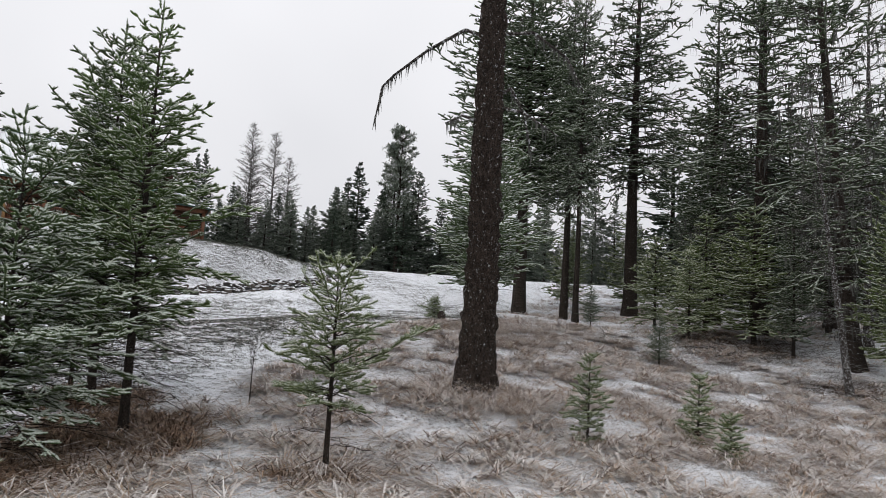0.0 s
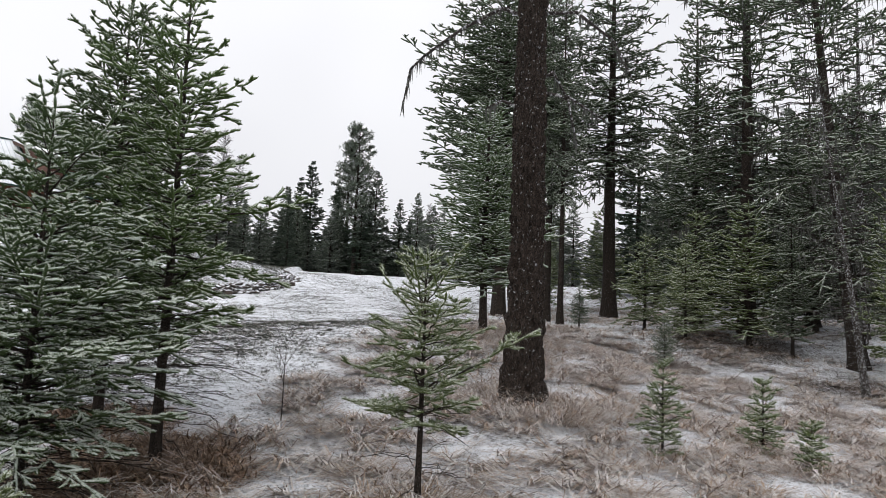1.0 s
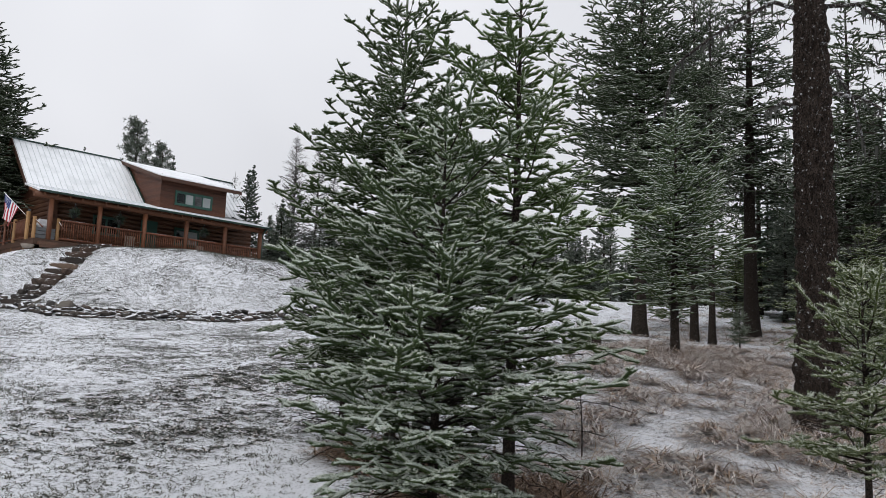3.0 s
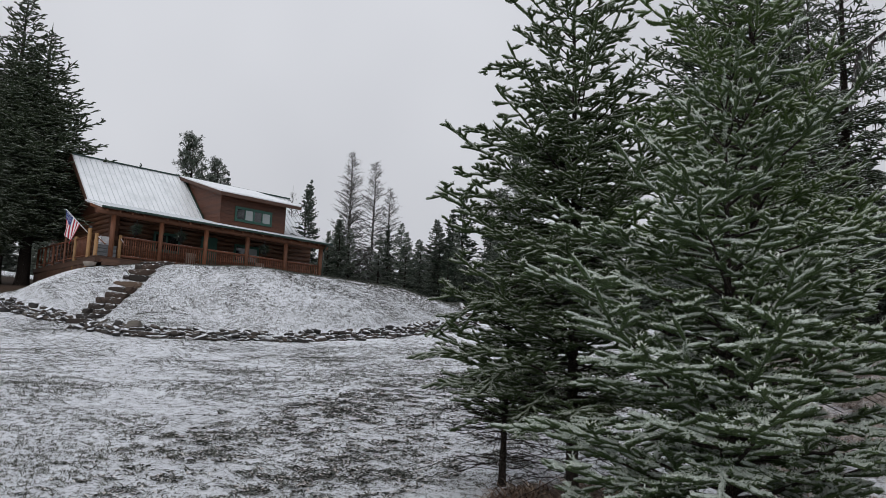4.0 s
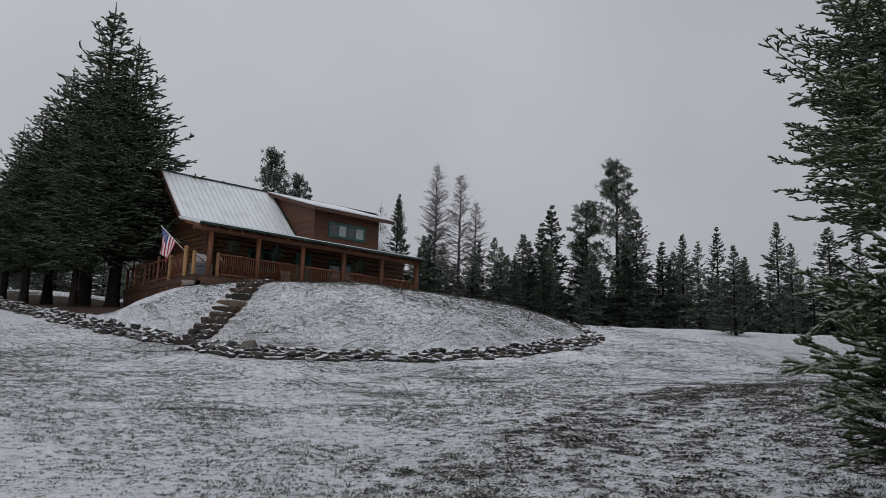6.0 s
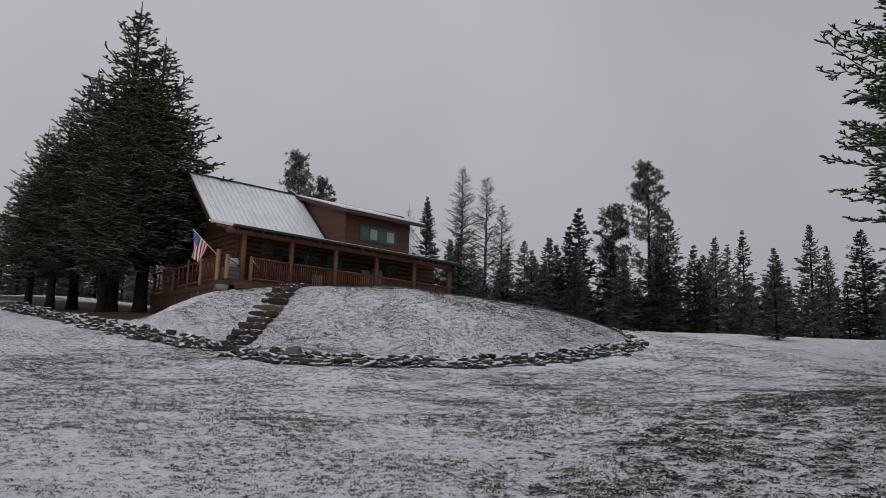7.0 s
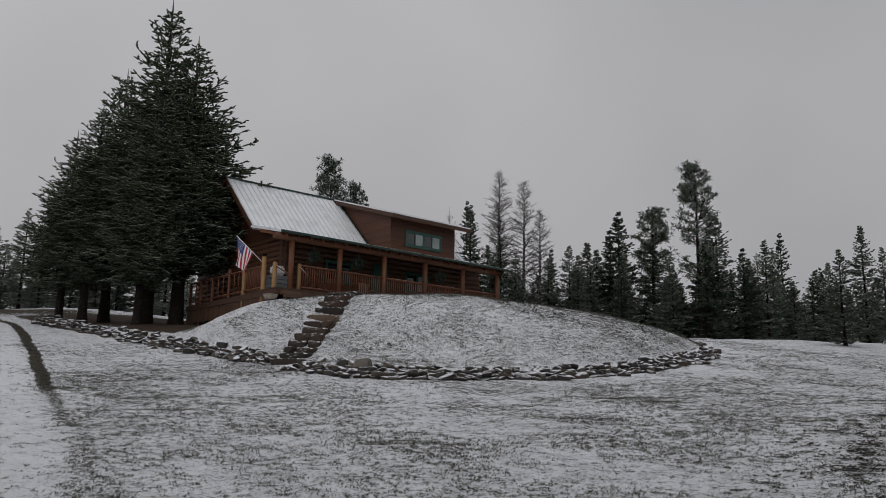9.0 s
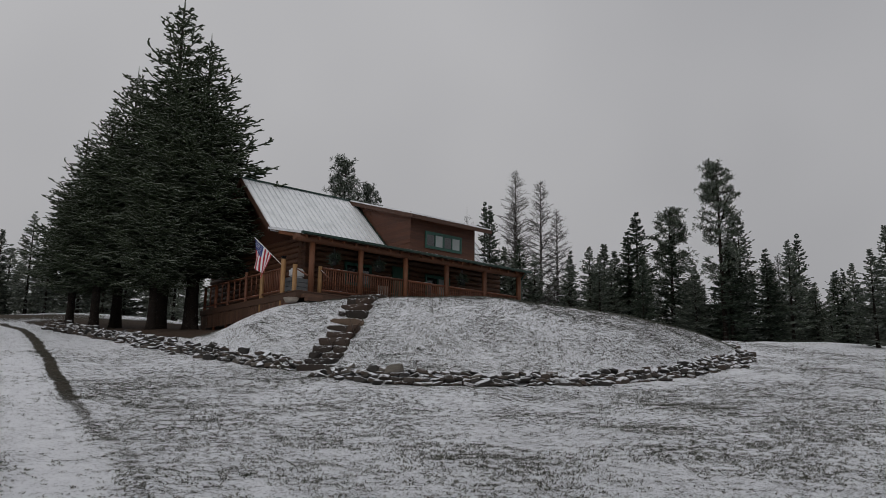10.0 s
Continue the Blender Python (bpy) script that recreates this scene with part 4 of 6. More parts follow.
def near_fir(h, spread, seed, low=0.05, needle=0.052, per_m=200, blade=0.0052, limbs=(6, 9), gap=0.046, rise0=0.0, frost=0.5, fat=0.011, second=0.1, third=0.1, dead=26, crown=0.62, droop=0.0, reach=1.0, bare=0.0, lichen=0.0):
    """Crown of a young fir seen close: whorled limbs that carry flat fans of needle-clad shoots towards their ends, rimed on top.
    crown: how full the outline is; droop: how far the limbs hang; reach: length of the shoots; bare: share of limbs without needles; lichen: hanging strands a metre of limb; dead: bare twigs on the lower trunk."""
    tw = Twigs(seed)
    rnd = tw.rnd
    start, az, ln, rise, sag = [], [], [], [], []
    z = low * h
    while z < h * 0.97:
        u = z / h
        v = (u - low) / (1 - low)
        prof = (1 - v) ** crown * min(1.0, 0.62 + v * 2.2)
        n = int(rnd.integers(*limbs)) if u < 0.7 else 5
        a0 = rnd.uniform(0, 6.28)
        for i in range(n):
            start.append((0, 0, z + rnd.uniform(-0.5, 0.5) * h * gap * max(0.0, 1 - 1.2 * u)))
            az.append(a0 + 6.2832 * i / n + rnd.normal(scale=0.3))
            ln.append(max(0.14, spread * prof * (rnd.uniform(0.55, 1.05) if rnd.random() < 0.85 else rnd.uniform(1.05, 1.3))))
            rise.append(rise0 + 0.7 * u**1.6 + rnd.normal(scale=0.2))
            sag.append(droop * (1 - u) - 0.1 + rnd.normal(scale=0.14))
        z += h * gap * (0.9 + 0.3 * u) * rnd.uniform(0.8, 1.2)
    start, az, ln, rise, sag = (np.array(v, float) for v in (start, az, ln, rise, sag))
    P = limb_points(rnd, len(ln), start, az, ln, rise, sag, 8)
    P[:, 1:] += rnd.normal(scale=0.012, size=P[:, 1:].shape) * ln[:, None, None]
    a, b = P[:, :-1].reshape(-1, 3), P[:, 1:].reshape(-1, 3)
    if dead:
        zz = rnd.uniform(0.05 * h, max(low, 0.12) * 1.3 * h, dead)
        s0 = np.stack([0 * zz, 0 * zz, zz], 1)
        D = limb_points(rnd, dead, s0, rnd.uniform(0, 6.28, dead), spread * rnd.uniform(0.3, 0.8, dead), rnd.uniform(-0.1, 0.3, dead), rnd.uniform(0.0, 0.35, dead), 5)
        D[:, 1:] += rnd.normal(scale=0.02, size=D[:, 1:].shape)
        tw.rods(D[:, :-1].reshape(-1, 3), D[:, 1:].reshape(-1, 3), 0.006, 0.004, 2)
        o = D[:, 2:5].reshape(-1, 3)
        tw.rods(o, o + rnd.normal(size=o.shape) * [[0.14, 0.14, 0.05]], 0.004, 0.002, 2)
    taper = np.tile(np.linspace(1, 0.25, 9), (len(ln), 1)) * (0.005 + 0.008 * ln[:, None])
    tw.rods(a, b, taper[:, :-1].ravel(), taper[:, 1:].ravel(), 2)
    tp, tq, out = [], [], []
    up = np.array((0, 0, 1.0))
    clad = rnd.random(len(ln)) >= bare
    if lichen:
        k = np.repeat(np.arange(len(ln)), rnd.poisson(lichen * ln))
        g = rnd.uniform(1.0, 7.99, len(k))
        j = g.astype(int)
        o = P[k, j] + (P[k, j + 1] - P[k, j]) * (g - j)[:, None]
        drop = rnd.uniform(0.1, 0.5, len(k))[:, None] * [[0, 0, -1.0]] + rnd.normal(scale=0.03, size=(len(k), 3))
        w = rnd.normal(size=(len(k), 3)) * [[1, 1, 0]] * 0.016
        tw.quads(o - w, o + w, o + drop + w * 0.2, o + drop - w * 0.2, 3)
        t2 = o + rnd.normal(size=o.shape) * [[0.22, 0.22, 0.1]]
        tw.rods(o, t2, 0.007, 0.003, 2)
    for k in np.nonzero(clad)[0]:
        m = max(2, int(ln[k] * 0.78 / second))
        for i in range(m):
            t = 0.14 + 0.84 * (i + rnd.uniform(0, 0.8)) / m
            s = t * 8
            j = min(int(s), 7)
            o = P[k, j] + (P[k, j + 1] - P[k, j]) * (s - j)
            d = P[k, j + 1] - P[k, j]
            d = d / (np.linalg.norm(d) + 1e-9)
            side = np.cross(d, up)
            side /= np.linalg.norm(side) + 1e-9
            sg = 1 if i % 2 else -1
            L = min(0.27 * reach, 0.45 * ln[k] * (1.12 - t)) * rnd.uniform(0.4, 1.1) + 0.08 * reach
            e = d * rnd.uniform(0.4, 0.85) + side * sg * rnd.uniform(0.65, 1.15) + up * rnd.uniform(-0.4, 0.3)
            q = o + e / np.linalg.norm(e) * L
            tp.append(o), tq.append(q), out.append(t)
            c = int(L / third)
            for w in range(c):
                tt = 0.22 + 0.66 * (w + rnd.random()) / c
                oo = o + (q - o) * tt
                e2 = (q - o) / L * 0.85 + np.cross((q - o) / L, up) * (1 if w % 2 else -1) * rnd.uniform(0.5, 0.9) + up * rnd.uniform(-0.15, 0.22)
                l2 = min(0.13 * reach, L * (1.05 - tt) * rnd.uniform(0.35, 0.7)) + 0.05 * reach
                tp.append(oo), tq.append(oo + e2 / np.linalg.norm(e2) * l2), out.append(t)
    tp, tq = np.array(tp), np.array(tq)
    tip0, tip1 = P[clad, 4:-1].reshape(-1, 3), P[clad, 5:].reshape(-1, 3)
    p, q = np.concatenate([tp, tip0, [(0, 0, h * 0.86)]]), np.concatenate([tq, tip1, [(0, 0, h * 1.02)]])
    out = np.concatenate([out, np.tile(np.linspace(0.55, 1.0, 4), int(clad.sum())), [1.0]])
    tw.rods(tp, tq, 0.0035 * reach, 0.002 * reach, 2)
    tw.fingers(p, q, fat, 4)
    # rime lies thickest on the outer, open shoots, and unevenly from limb to limb
    share = np.clip(frost * (1.5 * out + 0.0) + rnd.normal(scale=0.18, size=len(p)), 0.0, 0.97)
    tw.brush(p, q, needle, per_m, 0, 1, blade, share)
    return tw


def far_fir(h, spread, seed, low=0.12, levels=34, limbs=(4, 8), sag=0.35, gap=0.11, top_share=0.3, ragged=0.25, spray=0.16, orders=2, bare=0.0, power=0.75, rise0=0.05, hang=(-0.45, 0.15)):
    """Crown of a conifer seen from some way off: limbs with sprays of foliage. bare: share of limbs without foliage."""
    tw = Twigs(seed)
    rnd = tw.rnd
    rows = []
    for u in np.linspace(low, 0.985, levels):
        prof = (1 - u) ** power * min(1.0, 0.55 + (u - low) * 3.0)
        for i in range(int(rnd.integers(*limbs))):
            rows.append((u * h + rnd.normal(scale=0.012) * h, rnd.uniform(0, 6.2832), max(0.12, spread * prof * rnd.uniform(1 - 1.6 * ragged, 1 + ragged)), rise0 + 0.75 * u**1.5 + rnd.normal(scale=0.12), sag * (1 - u) + rnd.normal(scale=0.07)))
    A = np.array(rows)
    start = np.zeros((len(A), 3))
    start[:, 2] = A[:, 0]
    P = limb_points(rnd, len(A), start, A[:, 1], A[:, 2], A[:, 3], A[:, 4], 5)
    a, b = P[:, :-1].reshape(-1, 3), P[:, 1:].reshape(-1, 3)
    thick = np.repeat(np.maximum(A[:, 2], 0.4), 5)
    tw.rods(a, b, 0.011 * thick, 0.007 * thick, 2)
    tp, tq, wid = [], [], []
    for k in range(len(A)):
        L = A[k, 2]
        if rnd.random() < bare:
            continue
        m = max(4, int(L / gap))
        t = 0.12 + 0.86 * (np.arange(m) + rnd.random(m) * 0.7) / m
        s = np.minimum(t * 5, 4.999)
        j = s.astype(int)
        o = P[k, j] + (P[k, j + 1] - P[k, j]) * (s - j)[:, None]
        d = P[k, j + 1] - P[k, j]
        d /= np.linalg.norm(d, axis=1, keepdims=True)
        side = np.cross(d, [[0, 0, 1.0]]) * np.where(np.arange(m) % 2, 1, -1)[:, None]
        e = d * rnd.uniform(0.5, 0.9, (m, 1)) + side * rnd.uniform(0.5, 1.0, (m, 1)) + np.stack([0 * t, 0 * t, rnd.uniform(*hang, m)], 1)
        ll = np.minimum(0.55 * L * (1.1 - t), 0.75) * rnd.uniform(0.6, 1.15, m) + 0.1
        e /= np.linalg.norm(e, axis=1, keepdims=True)
        q = o + e * ll[:, None]
        tp.append(o), tq.append(q), wid.append(np.full(m, spray * 0.28))
        for r in range(orders):
            tt = rnd.uniform(0.2, 0.95, m)[:, None]
            oo = o + (q - o) * tt
            e2 = e * 0.8 + np.cross(e, [[0, 0, 1.0]]) * rnd.choice((-1, 1), m)[:, None] * 0.7 + np.stack([0 * t, 0 * t, rnd.uniform(*hang, m)], 1)
            l2 = (ll * rnd.uniform(0.35, 0.65, m) + 0.05)[:, None]
            tp.append(oo), tq.append(oo + e2 * l2), wid.append(np.full(m, spray * 0.24))
    tw.sprays(np.concatenate(tp), np.concatenate(tq), np.concatenate(wid), 0, 1, top_share)
    tw.sprays(np.array([(0, 0, h * 0.9)]), np.array([(0, 0, h * 1.02)]), np.array([spray * 0.35]), 0, 1, top_share)
    return tw


def pine_crown(h, spread, seed, low=0.45):
    """A pine: bare below, tufts of long needles at the ends of upswept limbs."""
    tw = Twigs(seed)
    rnd = tw.rnd
    n = 110
    u = low + (0.99 - low) * rnd.random(n) ** 0.8
    az = rnd.uniform(0, 6.2832, n)
    ln = spread * (0.35 + 0.65 * np.sin(np.clip((u - low) / (1 - low), 0, 1) * 2.6 + 0.35)) * rnd.uniform(0.6, 1.1, n)
    start = np.zeros((n, 3))
    start[:, 2] = u * h
    P = limb_points(rnd, n, start, az, ln, rnd.uniform(0.1, 0.6, n), rnd.uniform(-0.3, 0.1, n), 4)
    tw.rods(P[:, :-1].reshape(-1, 3), P[:, 1:].reshape(-1, 3), 0.03, 0.018, 2)
    c, d = [], []
    for k in range(n):
        for t in rnd.uniform(0.5, 1.0, 7):
            s = min(t * 4, 3.999)
            j = int(s)
            c.append(P[k, j] + (P[k, j + 1] - P[k, j]) * (s - j) + rnd.normal(scale=0.13, size=3))
    c = np.repeat(np.array(c), 12, 0)
    v = rnd.normal(size=c.shape) + [[0, 0, 0.35]]
    v /= np.linalg.norm(v, axis=1, keepdims=True)
    tw.sprays(c, c + v * rnd.uniform(0.16, 0.3, (len(c), 1)), np.full(len(c), 0.022), 0, 1, 0.2)
    return tw


def larch_crown(h, spread, seed, low=0.1):
    """A leafless larch: fine bare limbs and twigs."""
    tw = Twigs(seed)
    rnd = tw.rnd
    n = 250
    u = np.linspace(low, 0.99, n)
    ln = spread * (1 - u) ** 0.8 * rnd.uniform(0.55, 1.15, n) + 0.15
    start = np.zeros((n, 3))
    start[:, 2] = u * h
    P = limb_points(rnd, n, start, rnd.uniform(0, 6.2832, n), ln, 0.1 + 0.5 * u + rnd.normal(scale=0.12, size=n), rnd.uniform(-0.15, 0.15, n), 4)
    tw.rods(P[:, :-1].reshape(-1, 3), P[:, 1:].reshape(-1, 3), 0.02, 0.011, 0)
    p, q = [], []
    for k in range(n):
        m = int(ln[k] / 0.1) + 2
        t = rnd.uniform(0.15, 1, m)
        s = np.minimum(t * 4, 3.999)
        j = s.astype(int)
        o = P[k, j] + (P[k, j + 1] - P[k, j]) * (s - j)[:, None]
        e = (P[k, j + 1] - P[k, j]) + rnd.normal(scale=0.12, size=(m, 3))
        p.append(o), q.append(o + e / np.linalg.norm(e, axis=1, keepdims=True) * rnd.uniform(0.12, 0.4, (m, 1)))
    tw.rods(np.concatenate(p), np.concatenate(q), 0.008, 0.005, 0)
    return tw


M_FROST = needle_mat("frosted_needle_tops", (0.28, 0.33, 0.24), (0.7, 0.73, 0.66), 0.6, (0.78, 0.8, 0.77))
M_FROST_FAR = needle_mat("frosted_spray", (0.16, 0.2, 0.145), (0.5, 0.54, 0.47), 0.5, (0.66, 0.68, 0.65))
M_FROST_DARK = needle_mat("dark_spray", (0.11, 0.15, 0.11), (0.38, 0.42, 0.36), 0.3, (0.5, 0.53, 0.53))
M_LICHEN = plain("hanging_lichen", (0.06, 0.061, 0.055), 0.9, 0, 0.3)
M_LARCH = plain("bare_larch_twigs", (0.1, 0.094, 0.09), 0.9, 0, 0.35)
M_DRYFIR = needle_mat("rusty_dead_needles", (0.05, 0.03, 0.015), (0.15, 0.085, 0.045), 0.15)


def tree(name, label, x, y, crown_mesh, trunk, scale=1.0, turn=None, group="", category="conifer", lean=(0, 0), wide=1.0):
    t = empty(name, label, category, group)
    c = new("crown", crown_mesh)
    k = new("trunk", trunk)
    c.parent = k.parent = t
    t.matrix_basis = Matrix.Translation((x, y, gz(x, y))) @ Matrix.Rotation(lean[0], 4, "X") @ Matrix.Rotation(lean[1], 4, "Y") @ Matrix.Rotation(random.uniform(0, 6.28) if turn is None else turn, 4, "Z") @ Matrix.Diagonal((scale * wide, scale * wide, scale, 1))
    return t


def build_near_trees():
    for x, y, h, w, seed, low, full, rime, lean, many, between in (
        (8.16, 3.25, 4.5, 2.0, 13, 0.17, 0.62, 0.82, 0.0, (8, 12), 0.045), (10.72, 6.67, 7.1, 2.0, 12, 0.16, 0.5, 0.4, -0.012, (9, 13), 0.033),
        (10.24, 4.05, 7.05, 1.9, 11, 0.24, 0.72, 0.5, 0.0, (6, 10), 0.04), (10.79, 7.9, 3.3, 1.2, 15, 0.26, 0.6, 0.5, 0.02, (7, 11), 0.06),
    ):
        crown = near_fir(h, w, seed, low, frost=rime, crown=full, dead=60, limbs=many, gap=between, needle=0.045, fat=0.019, per_m=170, rise0=0.12, second=0.085, third=0.08, droop=0.25).mesh("crown", [M_NEAR, M_FROST, M_FIR_BARK, M_LICHEN_BARK, M_SHOOT_RIMED if rime > 0.7 else M_SHOOT_GREEN if rime > 0.48 and h > 4 else M_SHOOT])
        trunk = trunk_mesh("trunk", h, 0.0085 * h + 0.014, M_FIR_BARK, seed, sides=10)
        tree("young_fir", "young fir with frosted green needles standing in rough grass", x, y, crown, trunk, group="young firs beside the lawn", lean=(lean, 0))
    for x, y, h, w, seed, low in ((11.54, 0.47, 3.05, 1.3, 21, 0.3), (16.95, 0.1, 1.55, 0.55, 22, 0.1), (19.78, -0.47, 1.3, 0.5, 23, 0.05), (18.9, -1.6, 0.9, 0.35, 24, 0.1), (6.98, 1.0, 0.75, 0.5, 25, 0.25), (26.0, 13.9, 0.8, 0.5, 27, 0.1)):
        crown = near_fir(h, w, seed, low, per_m=200, limbs=(6, 9), gap=0.065 if h > 2 else 0.09, frost=0.45, rise0=0.25, droop=0.4, fat=0.013, second=0.1, dead=12 if h > 2 else 0).mesh("crown", [M_YOUNG, M_FROST, M_FIR_BARK, M_LICHEN_BARK, M_SHOOT_YOUNG])
        trunk = trunk_mesh("trunk", h, 0.01 * h + 0.008, M_FIR_BARK, seed, sides=8)
        tree("fir_sapling", "small fir sapling with frosted needles in dry grass", x, y, crown, trunk, group="fir saplings in the dry grass", category="sapling")


build_near_trees()


def limb(bm, pts, r0, r1):
    n = len(pts) - 1
    for k in range(n):
        rod(bm, pts[k], pts[k + 1], r0 + (r1 - r0) * k / n, r0 + (r1 - r0) * (k + 1) / n, 6)


def plated_trunk(h, r, seed):
    """A thick trunk whose bark stands out in rough upright plates."""
    sides = 84
    levels = np.concatenate([np.arange(-0.3, 9.0, 0.035), np.linspace(9.0, h, 18)])
    v = []
    for z in levels:
        u = max(z, 0) / h
        rad = (r * (1 - u) ** 0.85 + 0.004) * (1 + 0.45 * math.exp(-max(z, 0) / 0.5))
        for i in range(sides):
            a = 6.2832 * i / sides
            c, s = math.cos(a), math.sin(a)
            d, _ = noise.voronoi(Vector((c * 4.2 + 0.6 * noise.noise(Vector((c * 4, s * 4, z * 3))), s * 4.2, z * 3.4 + seed)))
            plate = min((d[1] - d[0]) * 3.2, 1.0) * (0.75 + 0.5 * noise.noise(Vector((c * 5, s * 5, z * 4))))
            k = r * (0.3 * plate - 0.2 + 0.14 * noise.noise(Vector((c * 9, s * 9, z * 7))) + 0.08 * noise.noise(Vector((c * 1.5, s * 1.5, z * 0.6))))
            foot = 0.1 * math.sin(4 * a + seed) * math.exp(-max(z, 0) / 0.5) * r
            v.append(((rad + k + foot) * c + 0.02 * math.sin(z * 0.8), (rad + k + foot) * s, z))
    i = (np.arange(len(levels) - 1)[:, None] * sides + np.arange(sides)).ravel()
    j = (np.arange(len(levels) - 1)[:, None] * sides + (np.arange(sides) + 1) % sides).ravel()
    return mesh_np("trunk", v, np.stack([i, j, j + sides, i + sides], 1), [M_BIG_BARK])


def build_old_larch():
    t = empty("old_larch", "tall old larch with flaking brown bark and dead lichen-hung limbs", "tree")
    k = new("trunk", plated_trunk(24.0, 0.285, 3))
    k.parent = t
    lf = Vector((-0.63, 0.78, 0))
    rnd = random.Random(4)
    for pts in ([(0, 6.1), (0.5, 6.3), (1.15, 5.95), (1.75, 5.5), (1.95, 5.3), (2.05, 4.7)], [(0.1, 6.9), (0.7, 7.1), (1.2, 7.3)], [(0.0, 5.0), (-0.35, 5.25), (-0.6, 4.8), (-0.75, 4.1)], [(0.1, 4.6), (0.45, 4.7), (0.7, 4.55)], [(-0.1, 6.2), (-0.7, 6.25), (-1.3, 5.8), (-1.6, 5.2)], [(-0.1, 4.9), (-0.6, 4.75), (-1.2, 4.3)]):
        bm = bmesh.new()
        fore = Vector((-0.78, -0.63, 0)) * rnd.uniform(-0.25, 0.35)
        line = [lf * a + fore * abs(a) + Vector((0, 0, z)) for a, z in pts]
        limb(bm, line, 0.035, 0.012)
        b = part("dead_limb", bm, M_LICHEN_BARK, t)
        tw = Twigs(rnd.randrange(99))
        for p, q in zip(line[1:], line[2:]):
            for s in range(22):
                o = np.array(p.lerp(q, rnd.random()))
                d = np.array((rnd.gauss(0, 0.02), rnd.gauss(0, 0.02), -rnd.uniform(0.05, 0.3)))
                w = np.array((rnd.gauss(0, 0.012), rnd.gauss(0, 0.012), 0))
                tw.quads((o - w)[None], (o + w)[None], (o + d)[None], (o + d - w * 0.2)[None], 0)
        c = new("lichen", tw.mesh("lichen", [M_LICHEN]))
        c.parent = b
    t.location, t.scale = (16.98, 2.94, gz(16.98, 2.94)), (1.22, 1.22, 1.22)
    return t


OLD_LARCH = build_old_larch()

FM, FD = [M_FIR, M_FROST_FAR, M_FIR_BARK, M_LICHEN], [M_DARKFIR, M_FROST_DARK, M_FIR_BARK, M_LICHEN]
# distance haze put into the needle colour of deeper and far firs
M_MIST = needle_mat("haze_pale_needles", (0.07, 0.09, 0.065), (0.2, 0.225, 0.18), 0.5, (0.5, 0.52, 0.49))
M_SHOOT_WOOD = shoot_mat("wood_fir_shoots", (0.02, 0.036, 0.018), (0.075, 0.105, 0.05), (0.5, 0.54, 0.48), 0.55)
M_SHOOT_SPRUCE = shoot_mat("spruce_shoots", (0.014, 0.025, 0.012), (0.066, 0.086, 0.043), (0.4, 0.43, 0.38), 0.5)
WOOD = [M_WOODFIR, M_FROST_FAR, M_FIR_BARK, M_LICHEN, M_SHOOT_WOOD]
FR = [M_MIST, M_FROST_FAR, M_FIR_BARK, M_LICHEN]
